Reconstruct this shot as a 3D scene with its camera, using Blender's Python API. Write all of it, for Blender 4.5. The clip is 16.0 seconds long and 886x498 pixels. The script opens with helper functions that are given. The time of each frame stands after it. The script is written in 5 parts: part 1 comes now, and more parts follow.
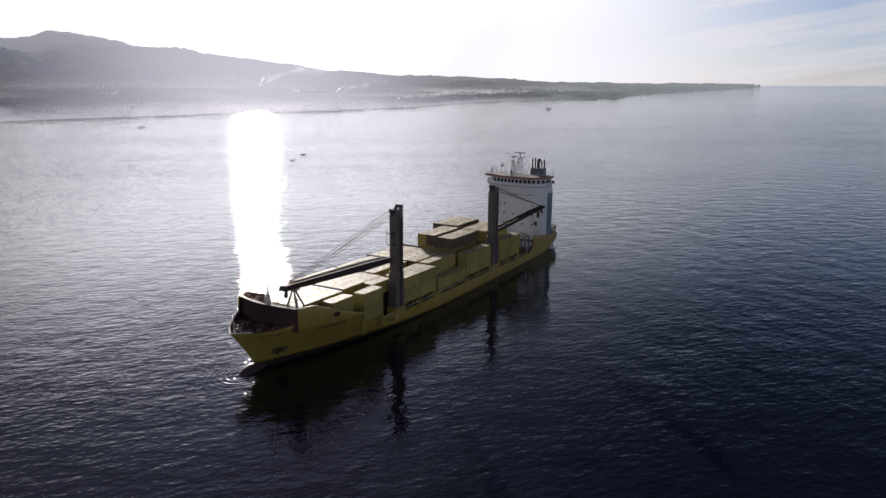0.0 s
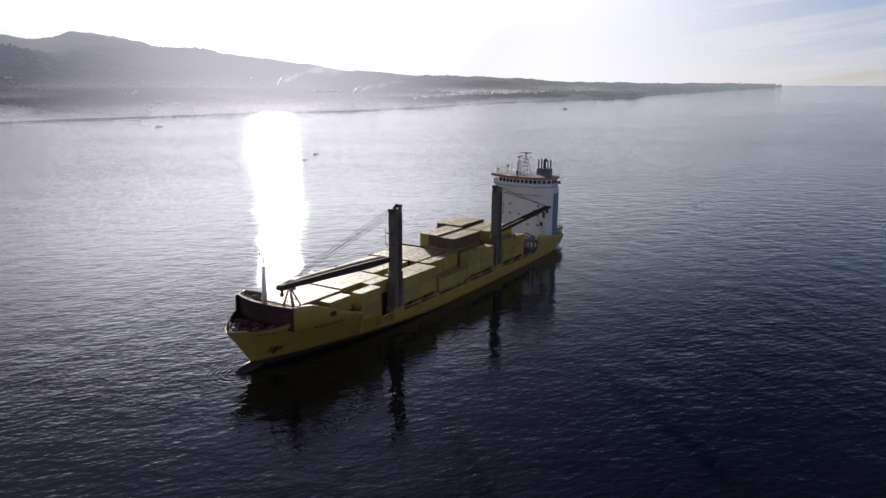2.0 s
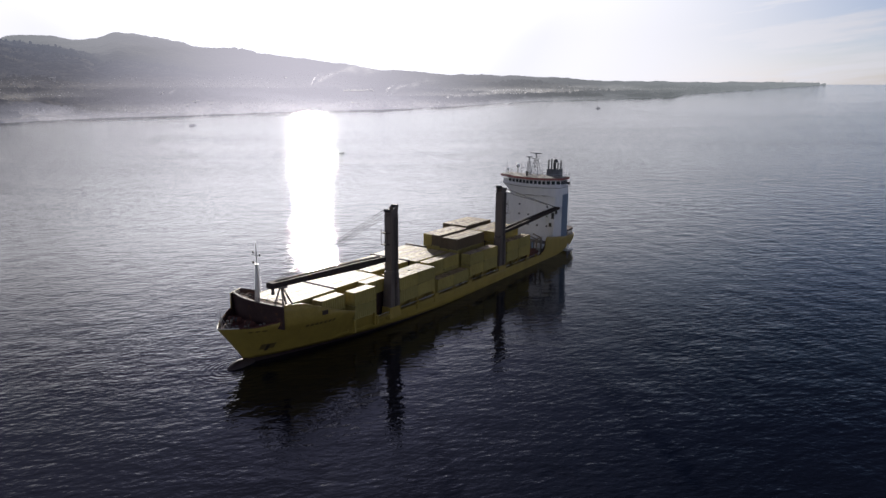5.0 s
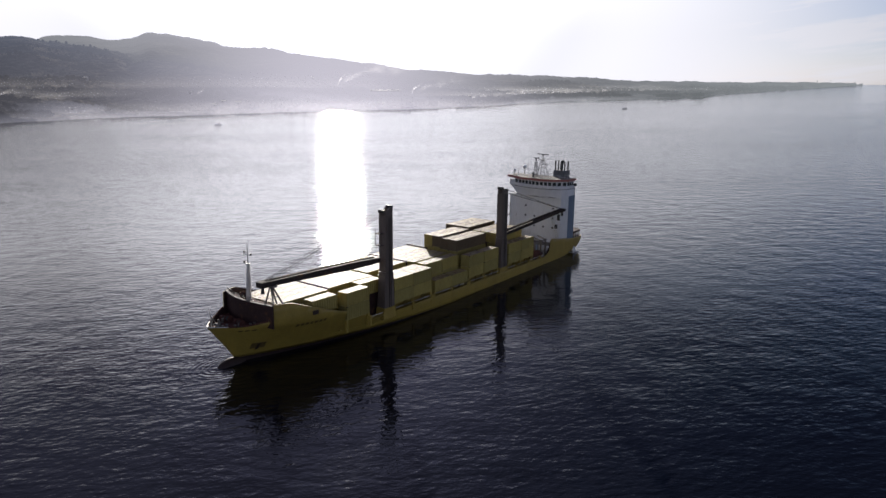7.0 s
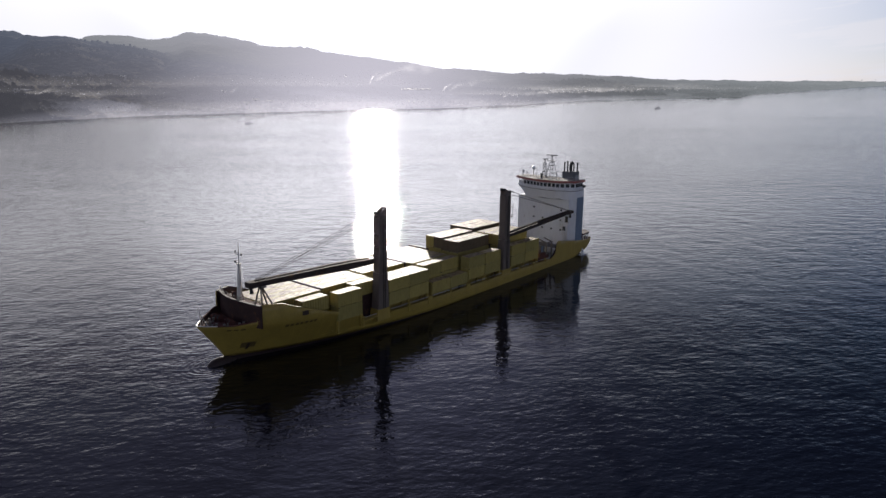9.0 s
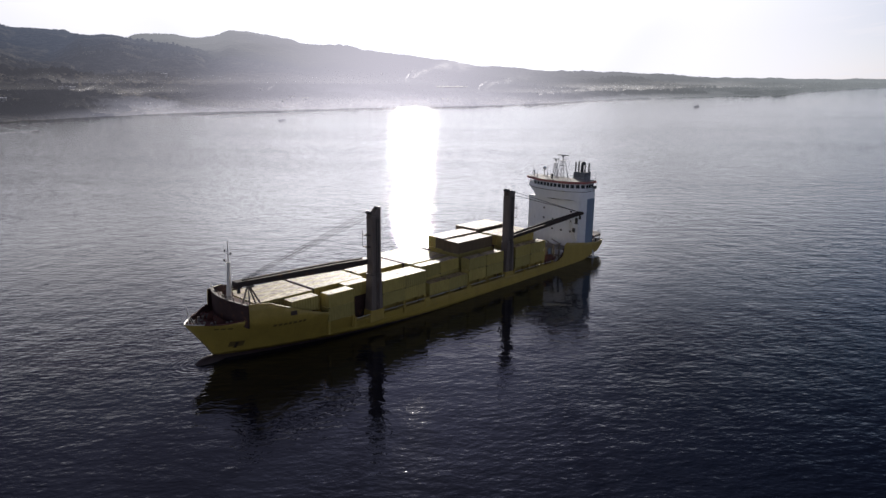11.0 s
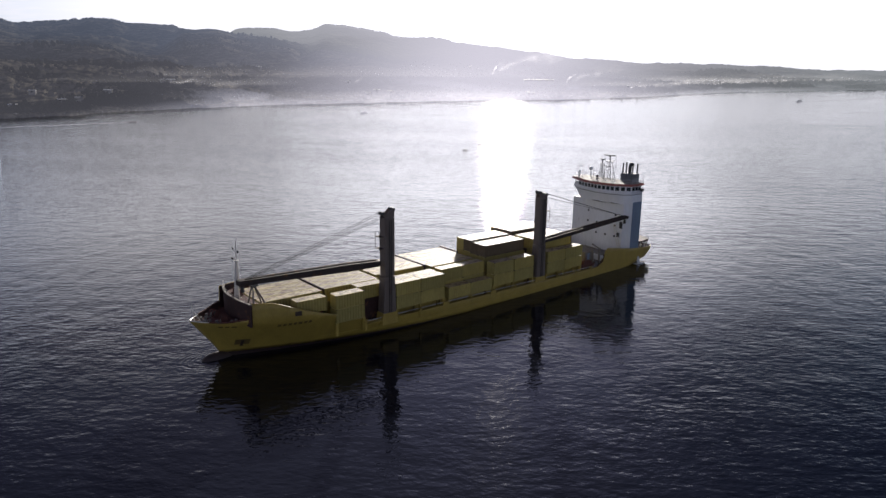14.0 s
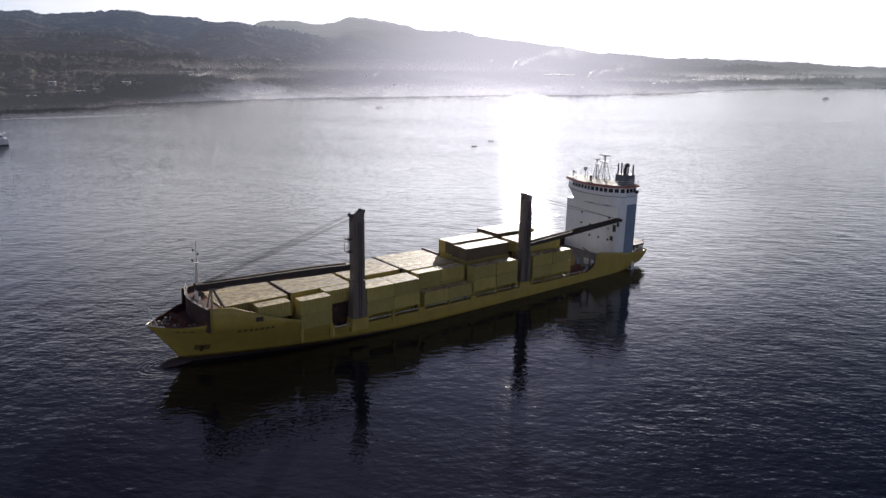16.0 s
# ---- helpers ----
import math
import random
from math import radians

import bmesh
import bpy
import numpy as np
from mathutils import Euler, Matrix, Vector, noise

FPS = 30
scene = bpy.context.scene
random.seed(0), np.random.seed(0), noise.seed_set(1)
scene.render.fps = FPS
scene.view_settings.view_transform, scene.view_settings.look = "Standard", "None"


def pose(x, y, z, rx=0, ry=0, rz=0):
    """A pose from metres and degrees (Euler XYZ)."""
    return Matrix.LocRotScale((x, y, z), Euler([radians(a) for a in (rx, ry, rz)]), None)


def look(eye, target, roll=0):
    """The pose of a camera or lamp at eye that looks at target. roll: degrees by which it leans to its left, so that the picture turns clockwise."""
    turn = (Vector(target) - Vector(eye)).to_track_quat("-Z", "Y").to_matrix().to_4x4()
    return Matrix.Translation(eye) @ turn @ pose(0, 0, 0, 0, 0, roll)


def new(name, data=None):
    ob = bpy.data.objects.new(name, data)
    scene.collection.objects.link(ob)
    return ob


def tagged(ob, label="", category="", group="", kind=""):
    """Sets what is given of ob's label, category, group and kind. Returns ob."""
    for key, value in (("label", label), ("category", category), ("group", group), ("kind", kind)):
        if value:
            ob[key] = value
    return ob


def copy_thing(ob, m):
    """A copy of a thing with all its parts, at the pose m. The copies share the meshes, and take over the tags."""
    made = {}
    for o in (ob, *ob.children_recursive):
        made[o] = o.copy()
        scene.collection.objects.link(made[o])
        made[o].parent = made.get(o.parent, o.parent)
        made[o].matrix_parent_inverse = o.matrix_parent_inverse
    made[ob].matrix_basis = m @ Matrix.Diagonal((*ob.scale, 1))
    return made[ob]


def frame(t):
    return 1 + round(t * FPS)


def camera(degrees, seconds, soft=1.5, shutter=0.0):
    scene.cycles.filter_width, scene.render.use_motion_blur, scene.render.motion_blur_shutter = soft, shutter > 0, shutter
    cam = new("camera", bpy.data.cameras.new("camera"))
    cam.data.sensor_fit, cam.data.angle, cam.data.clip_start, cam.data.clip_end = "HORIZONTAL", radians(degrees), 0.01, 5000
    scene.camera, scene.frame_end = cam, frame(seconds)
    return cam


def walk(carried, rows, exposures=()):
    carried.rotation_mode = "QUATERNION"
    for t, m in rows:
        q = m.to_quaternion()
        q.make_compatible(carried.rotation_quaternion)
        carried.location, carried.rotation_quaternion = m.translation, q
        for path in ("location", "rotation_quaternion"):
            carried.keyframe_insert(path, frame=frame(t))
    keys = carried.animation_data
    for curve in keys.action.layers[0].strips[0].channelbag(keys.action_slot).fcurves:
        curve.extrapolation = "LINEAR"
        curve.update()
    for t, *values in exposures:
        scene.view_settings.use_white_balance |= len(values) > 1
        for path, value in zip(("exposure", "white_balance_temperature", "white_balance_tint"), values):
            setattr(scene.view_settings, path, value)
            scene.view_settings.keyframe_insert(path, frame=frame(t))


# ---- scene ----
# World: x runs along the ship from bow to stern, y to starboard, z up; the sea lies at z = 0 and bends up far off to
# fit the camera's horizon.
cam = camera(64.9, 16.0)
ROWS = [
    (0, (-109.62, -84.62, 47.86), -59.30, -13.48, 0.04),
    (0.5, (-109.04, -85.25, 47.81), -58.95, -13.48, 0.03),
    (1, (-108.50, -85.89, 47.80), -58.58, -13.48, 0.01),
    (1.5, (-107.94, -86.62, 47.78), -58.24, -13.49, 0.01),
    (2, (-107.38, -87.38, 47.76), -57.86, -13.48, 0.02),
    (2.5, (-106.79, -88.26, 47.77), -57.51, -13.47, 0.03),
    (3, (-106.23, -89.25, 47.81), -57.07, -13.48, 0.01),
    (3.5, (-105.63, -90.36, 47.87), -56.60, -13.49, -0.01),
    (4, (-104.93, -91.47, 47.93), -56.07, -13.51, -0.04),
    (6.5, (-100.17, -97.41, 48.15), -53.26, -13.56, -0.01),
    (7, (-99.01, -98.66, 48.19), -52.65, -13.56, 0.00),
    (7.5, (-97.81, -99.93, 48.26), -51.97, -13.59, -0.01),
    (8, (-96.48, -101.27, 48.37), -51.32, -13.62, -0.01),
    (8.5, (-95.04, -102.58, 48.46), -50.60, -13.65, -0.00),
    (9, (-93.46, -103.88, 48.55), -49.87, -13.66, 0.01),
    (11.5, (-84.33, -109.99, 48.90), -46.03, -13.93, 0.04),
    (12, (-82.23, -111.19, 49.04), -45.14, -14.01, 0.02),
    (12.5, (-80.06, -112.25, 49.22), -43.19, -14.09, 0.01),
    (13, (-77.69, -113.23, 49.42), -41.46, -14.19, 0.01),
    (13.5, (-75.26, -114.09, 49.59), -40.21, -14.33, 0.01),
    (14, (-72.66, -114.77, 49.74), -39.25, -14.45, 0.03),
    (14.5, (-69.95, -115.21, 49.83), -38.30, -14.56, 0.08),
    (15, (-67.21, -115.47, 49.89), -37.80, -14.68, 0.16),
    (15.5, (-64.48, -115.57, 49.94), -37.72, -14.80, 0.27),
    (16, (-61.77, -115.51, 50.06), -37.35, -14.92, 0.39),
]
EXPOSURES = [(0, 0.50, 6500, 13), (9, 0.46, 6500, 13), (16, 0.74, 6500, 13)]
walk(cam, [(t, pose(*eye, 90 + pitch, -roll, yaw)) for t, eye, yaw, pitch, roll in ROWS], EXPOSURES)

# ---- sky, sun ----
SUN_AZ, SUN_EL = 44.3, 14.0  # degrees clockwise from +y, degrees up
SUN_WAY = Vector((math.sin(radians(SUN_AZ)) * math.cos(radians(SUN_EL)), math.cos(radians(SUN_AZ)) * math.cos(radians(SUN_EL)), math.sin(radians(SUN_EL))))
world = bpy.data.worlds.new("sky")
scene.world = world
world.use_nodes = True
wn, wl = world.node_tree.nodes, world.node_tree.links
wn.clear()
w_out = wn.new("ShaderNodeOutputWorld")
w_bg = wn.new("ShaderNodeBackground")
w_sky = wn.new("ShaderNodeTexSky")
w_sky.sky_type = "NISHITA"
w_sky.sun_disc = False
w_sky.sun_elevation, w_sky.sun_rotation = radians(SUN_EL), radians(SUN_AZ)
w_sky.altitude, w_sky.air_density, w_sky.dust_density, w_sky.ozone_density = 50, 0.75, 0.6, 2.0
w_co = wn.new("ShaderNodeTexCoord")
w_map = wn.new("ShaderNodeMapping")
w_map.vector_type = "TEXTURE"
w_map.inputs["Scale"].default_value = (1 / 2.4, 1 / 2.4, 1 / 26)
w_map.inputs["Rotation"].default_value = (radians(-7), 0, 0)
w_noise = wn.new("ShaderNodeTexNoise")
w_noise.inputs["Scale"].default_value, w_noise.inputs["Detail"].default_value, w_noise.inputs["Roughness"].default_value = 1.6, 6, 0.6
w_ramp = wn.new("ShaderNodeValToRGB")
w_ramp.color_ramp.elements[0].position, w_ramp.color_ramp.elements[1].position = 0.40, 0.62
w_mix = wn.new("ShaderNodeMixRGB")
w_mix.blend_type = "MIX"
w_dot, w_near, w_veil = wn.new("ShaderNodeVectorMath"), wn.new("ShaderNodeMapRange"), wn.new("ShaderNodeVectorMath")
w_dot.operation, w_veil.operation, w_near.interpolation_type = "DOT_PRODUCT", "SCALE", "SMOOTHSTEP"
w_dot.inputs[1].default_value = SUN_WAY
w_near.inputs["From Min"].default_value, w_near.inputs["From Max"].default_value = 0.68, 1.0
w_near.inputs["To Min"].default_value, w_near.inputs["To Max"].default_value = 0.84, 1.34
w_veil.inputs[0].default_value = (6.4, 6.45, 6.8)
wl.new(w_co.outputs["Generated"], w_dot.inputs[0])
wl.new(w_dot.outputs["Value"], w_near.inputs["Value"])
# the bright ring of thin cloud close round the sun
w_ring, w_sum = wn.new("ShaderNodeMapRange"), wn.new("ShaderNodeMath")
w_ring.interpolation_type = "SMOOTHSTEP"
w_ring.inputs["From Min"].default_value, w_ring.inputs["From Max"].default_value = 0.93, 1.0
w_ring.inputs["To Min"].default_value, w_ring.inputs["To Max"].default_value = 0.0, 1.4
wl.new(w_dot.outputs["Value"], w_ring.inputs["Value"])
wl.new(w_near.outputs["Result"], w_sum.inputs[0])
wl.new(w_ring.outputs["Result"], w_sum.inputs[1])
wl.new(w_sum.outputs["Value"], w_veil.inputs["Scale"])
wl.new(w_veil.outputs["Vector"], w_mix.inputs["Color2"])
w_half = wn.new("ShaderNodeMapRange")
w_half.inputs["To Min"].default_value, w_half.inputs["To Max"].default_value = 0.10, 0.95
wl.new(w_co.outputs["Generated"], w_map.inputs["Vector"])
wl.new(w_map.outputs["Vector"], w_noise.inputs["Vector"])
wl.new(w_noise.outputs["Fac"], w_ramp.inputs["Fac"])
wl.new(w_ramp.outputs["Color"], w_half.inputs["Value"])
# round the sun the thin cloud closes up
w_close, w_cover = wn.new("ShaderNodeMapRange"), wn.new("ShaderNodeMath")
w_close.interpolation_type, w_cover.operation = "SMOOTHSTEP", "MAXIMUM"
w_close.inputs["From Min"].default_value, w_close.inputs["From Max"].default_value = 0.66, 0.90
wl.new(w_dot.outputs["Value"], w_close.inputs["Value"])
wl.new(w_close.outputs["Result"], w_cover.inputs[0])
w_high, w_even = wn.new("ShaderNodeMapRange"), wn.new("ShaderNodeMixRGB")
w_split = wn.new("ShaderNodeSeparateXYZ")
w_high.interpolation_type = "SMOOTHSTEP"
w_high.inputs["From Min"].default_value, w_high.inputs["From Max"].default_value = 0.12, 0.24
w_even.inputs["Color2"].default_value = (0.55, 0.55, 0.55, 1)
wl.new(w_co.outputs["Generated"], w_split.inputs["Vector"])
wl.new(w_split.outputs["Z"], w_high.inputs["Value"])
wl.new(w_high.outputs["Result"], w_even.inputs["Fac"])
wl.new(w_half.outputs["Result"], w_even.inputs["Color1"])
wl.new(w_even.outputs["Color"], w_cover.inputs[1])
wl.new(w_cover.outputs["Value"], w_mix.inputs["Fac"])
w_cool = wn.new("ShaderNodeHueSaturation")
w_cool.inputs["Saturation"].default_value = 0.75
w_tint = wn.new("ShaderNodeMixRGB")
w_tint.blend_type = "MULTIPLY"
w_tint.inputs["Fac"].default_value = 1.0
w_tint.inputs["Color2"].default_value = (0.60, 0.64, 0.79, 1)
wl.new(w_sky.outputs["Color"], w_cool.inputs["Color"])
wl.new(w_cool.outputs["Color"], w_tint.inputs["Color1"])
wl.new(w_tint.outputs["Color"], w_mix.inputs["Color1"])
# the sky deepens upwards
w_deep, w_mul = wn.new("ShaderNodeMapRange"), wn.new("ShaderNodeMixRGB")
w_deep.interpolation_type, w_mul.blend_type = "SMOOTHSTEP", "MULTIPLY"
w_mul.inputs["Color2"].default_value = (0.175, 0.183, 0.275, 1)
w_deep.inputs["From Min"].default_value, w_deep.inputs["From Max"].default_value = 0.18, 0.42
w_deep.inputs["To Min"].default_value, w_deep.inputs["To Max"].default_value = 0.0, 1.0
wl.new(w_split.outputs["Z"], w_deep.inputs["Value"])
wl.new(w_mix.outputs["Color"], w_mul.inputs["Color1"])
wl.new(w_deep.outputs["Result"], w_mul.inputs["Fac"])
# and over the open sea, away from the sun, the thin cloud gives way to clear deep blue
CLEAR_AZ, CLEAR_EL = 105, 30
w_off, w_fall, w_blue, w_open, w_rise = wn.new("ShaderNodeMapRange"), wn.new("ShaderNodeMath"), wn.new("ShaderNodeMixRGB"), wn.new("ShaderNodeVectorMath"), wn.new("ShaderNodeMapRange")
w_off.interpolation_type = w_rise.interpolation_type = "SMOOTHSTEP"
w_fall.operation, w_blue.blend_type, w_open.operation = "MULTIPLY", "MULTIPLY", "DOT_PRODUCT"
w_open.inputs[1].default_value = (math.sin(radians(CLEAR_AZ)) * math.cos(radians(CLEAR_EL)), math.cos(radians(CLEAR_AZ)) * math.cos(radians(CLEAR_EL)), math.sin(radians(CLEAR_EL)))
w_off.inputs["From Min"].default_value, w_off.inputs["From Max"].default_value = 0.64, 0.96
w_rise.inputs["From Min"].default_value, w_rise.inputs["From Max"].default_value = -0.01, 0.31
w_blue.inputs["Color2"].default_value = (0.20, 0.32, 0.46, 1)
wl.new(w_co.outputs["Generated"], w_open.inputs[0])
wl.new(w_open.outputs["Value"], w_off.inputs["Value"])
wl.new(w_split.outputs["Z"], w_rise.inputs["Value"])
wl.new(w_off.outputs["Result"], w_fall.inputs[0])
wl.new(w_rise.outputs["Result"], w_fall.inputs[1])
wl.new(w_fall.outputs["Value"], w_blue.inputs["Fac"])
wl.new(w_mul.outputs["Color"], w_blue.inputs["Color1"])
# close over the horizon, most of all under the sun, the haze is duller and bluer than the cloud above it
w_low, w_dull, w_under, w_veiled = wn.new("ShaderNodeMapRange"), wn.new("ShaderNodeMixRGB"), wn.new("ShaderNodeMapRange"), wn.new("ShaderNodeMath")
w_under.interpolation_type, w_veiled.operation = "SMOOTHSTEP", "MULTIPLY"
w_under.inputs["From Min"].default_value, w_under.inputs["From Max"].default_value = 0.90, 0.985
w_under.inputs["To Min"].default_value = 0.35
w_low.interpolation_type, w_dull.blend_type = "SMOOTHSTEP", "MULTIPLY"
w_low.inputs["From Min"].default_value, w_low.inputs["From Max"].default_value = 0.05, 0.15
w_low.inputs["To Min"].default_value, w_low.inputs["To Max"].default_value = 1.0, 0.0
w_dull.inputs["Color2"].default_value = (0.66, 0.675, 0.70, 1)
wl.new(w_split.outputs["Z"], w_low.inputs["Value"])
wl.new(w_dot.outputs["Value"], w_under.inputs["Value"])
wl.new(w_low.outputs["Result"], w_veiled.inputs[0])
wl.new(w_under.outputs["Result"], w_veiled.inputs[1])
wl.new(w_veiled.outputs["Value"], w_dull.inputs["Fac"])
wl.new(w_blue.outputs["Color"], w_dull.inputs["Color1"])
wl.new(w_dull.outputs["Color"], w_bg.inputs["Color"])
w_bg.inputs["Strength"].default_value = 0.10
wl.new(w_bg.outputs["Background"], w_out.inputs["Surface"])

sun_data = bpy.data.lights.new("sun", "SUN")
sun_data.energy, sun_data.angle, sun_data.color = 4.0, radians(0.8), (1.0, 0.95, 0.86)
sun = new("sun", sun_data)
sun.matrix_world = look(SUN_WAY * 900, (0, 0, 0))


# ---- materials ----
def material(name, base, rough=0.6, metal=0.0, vary=0.12, scale=1.0, bump=0.0, stain=None, stain_amount=0.0, stretch=(1, 1, 1), random=0.0, spec=0.5):
    """A worn surface: two scales of tone, stains with a shape of their own, fine relief."""
    m = bpy.data.materials.new(name)
    m.use_nodes = True
    n, l = m.node_tree.nodes, m.node_tree.links
    b = n["Principled BSDF"]
    b.inputs["Roughness"].default_value, b.inputs["Metallic"].default_value = rough, metal
    b.inputs["Specular IOR Level"].default_value = spec
    co = n.new("ShaderNodeNewGeometry")
    mp = n.new("ShaderNodeMapping")
    mp.inputs["Scale"].default_value = stretch
    l.new(co.outputs["Position"], mp.inputs["Vector"])
    big, fine = n.new("ShaderNodeTexNoise"), n.new("ShaderNodeTexNoise")
    for tex, s in ((big, 0.35 * scale), (fine, 3.0 * scale)):
        tex.inputs["Scale"].default_value, tex.inputs["Detail"].default_value = s, 5
        l.new(mp.outputs["Vector"], tex.inputs["Vector"])
    add = n.new("ShaderNodeMath")
    add.operation = "ADD"
    l.new(big.outputs["Fac"], add.inputs[0])
    l.new(fine.outputs["Fac"], add.inputs[1])
    last = add.outputs["Value"]
    if random:
        info, mul, more = n.new("ShaderNodeObjectInfo"), n.new("ShaderNodeMath"), n.new("ShaderNodeMath")
        mul.operation, mul.inputs[1].default_value, more.operation = "MULTIPLY", random, "ADD"
        l.new(info.outputs["Random"], mul.inputs[0])
        l.new(mul.outputs["Value"], more.inputs[0])
        l.new(last, more.inputs[1])
        last = more.outputs["Value"]
    rng = n.new("ShaderNodeMapRange")
    rng.inputs["From Min"].default_value, rng.inputs["From Max"].default_value = 0.6, 1.4 + random
    rng.inputs["To Min"].default_value, rng.inputs["To Max"].default_value = 1 - 2 * vary, 1 + 2 * vary
    l.new(last, rng.inputs["Value"])
    tone = n.new("ShaderNodeVectorMath")
    tone.operation = "SCALE"
    tone.inputs[0].default_value = base
    l.new(rng.outputs["Result"], tone.inputs["Scale"])
    colour = tone.outputs["Vector"]
    if stain:
        st, cut, mix = n.new("ShaderNodeTexNoise"), n.new("ShaderNodeValToRGB"), n.new("ShaderNodeMixRGB")
        st.inputs["Scale"].default_value, st.inputs["Detail"].default_value, st.inputs["Roughness"].default_value = 0.9 * scale, 8, 0.65
        cut.color_ramp.elements[0].position, cut.color_ramp.elements[1].position = 0.66 - 0.3 * stain_amount, 0.76 - 0.2 * stain_amount
        l.new(mp.outputs["Vector"], st.inputs["Vector"])
        l.new(st.outputs["Fac"], cut.inputs["Fac"])
        l.new(cut.outputs["Color"], mix.inputs["Fac"])
        l.new(colour, mix.inputs["Color1"])
        mix.inputs["Color2"].default_value = (*stain, 1)
        colour = mix.outputs["Color"]
    l.new(colour, b.inputs["Base Color"])
    if bump:
        bp = n.new("ShaderNodeBump")
        bp.inputs["Strength"].default_value, bp.inputs["Distance"].default_value = 0.6, bump
        l.new(fine.outputs["Fac"], bp.inputs["Height"])
        l.new(bp.outputs["Normal"], b.inputs["Normal"])
    return m


RUST, SOOT = (0.16, 0.075, 0.035), (0.06, 0.055, 0.05)
HULL_YELLOW = material("hull_yellow_paint", (0.355, 0.258, 0.056), 0.45, 0, 0.10, 1.6, 0.01, RUST, 0.03, (1, 1, 0.35))
HULL_BOTTOM = material("dark_antifouling", (0.028, 0.016, 0.015), 0.6, 0, 0.2, 0.6, 0.01, (0.05, 0.03, 0.025), 0.3, (0.5, 0.5, 1))
BREAKWATER = material("dark_brown_paint", (0.055, 0.032, 0.03), 0.6, 0, 0.15, 0.8, 0.008, RUST, 0.3, spec=0.15)
DECK_RED = material("oxide_red_deck", (0.11, 0.05, 0.04), 0.85, 0, 0.18, 0.8, 0.01, SOOT, 0.25, spec=0.2)
DECK_GREEN = material("worn_deck_grey", (0.20, 0.18, 0.15), 0.75, 0, 0.18, 0.8, 0.01, RUST, 0.35)
WHITE = material("ship_white_paint", (0.74, 0.75, 0.76), 0.4, 0, 0.05, 0.5, 0.004, RUST, 0.03, (1, 1, 0.3))
CREAM = material("mast_cream_paint", (0.66, 0.64, 0.58), 0.45, 0, 0.06, 0.8, 0.004, RUST, 0.12, (1, 1, 0.3))
BLUE = material("casing_blue_grey", (0.19, 0.25, 0.33), 0.5, 0, 0.08, 0.6, 0.004, RUST, 0.05)
CRANE = material("crane_grey_brown_paint", (0.15, 0.12, 0.10), 0.5, 0, 0.12, 0.7, 0.006, RUST, 0.25, (1, 1, 0.3))
JIB = material("jib_dark_paint", (0.06, 0.048, 0.043), 0.8, 0, 0.12, 0.7, 0.006, RUST, 0.25, spec=0.12)
TRIM = material("bridge_red_trim", (0.34, 0.105, 0.085), 0.5, 0, 0.12, 0.8, 0.004, (0.20, 0.10, 0.08), 0.3)
STEEL = material("dark_steel", (0.05, 0.05, 0.05), 0.5, 0.4, 0.15, 2.0)
WIRE = material("wire_rope", (0.03, 0.027, 0.025), 0.8, 0, 0.1, 5.0, spec=0.1)
MAST = material("mast_grey_paint", (0.25, 0.25, 0.26), 0.6, 0, 0.1, 0.8, 0.004, RUST, 0.15, (1, 1, 0.3), spec=0.3)
FUNNEL = material("funnel_grey_paint", (0.13, 0.14, 0.15), 0.5, 0, 0.12, 0.8, 0.004, SOOT, 0.3)
C_YELLOW = material("container_ochre", (0.385, 0.31, 0.095), 0.72, 0, 0.12, 0.7, 0.006, RUST, 0.15, (1, 1, 0.4), 0.15, 0.25)
C_OLIVE = material("container_olive", (0.33, 0.275, 0.09), 0.72, 0, 0.12, 0.7, 0.006, RUST, 0.15, (1, 1, 0.4), 0.15, 0.25)
C_BROWN = material("container_brown", (0.13, 0.098, 0.06), 0.72, 0, 0.14, 0.7, 0.006, RUST, 0.2, (1, 1, 0.4), 0.25, 0.25)
C_ROOF = material("container_roof_weathered", (0.43, 0.345, 0.18), 0.6, 0, 0.30, 0.8, 0.014, (0.16, 0.10, 0.06), 0.75, (1.1, 1.8, 1), 0.8, 0.4)
LETTER = material("faded_lettering", (0.13, 0.09, 0.03), 0.6, 0, 0.15, 1.5)


def glass_material():
    m = bpy.data.materials.new("window_glass")
    m.use_nodes = True
    b = m.node_tree.nodes["Principled BSDF"]
    b.inputs["Base Color"].default_value = (0.015, 0.02, 0.025, 1)
    b.inputs["Roughness"].default_value = 0.06
    return m


GLASS = glass_material()


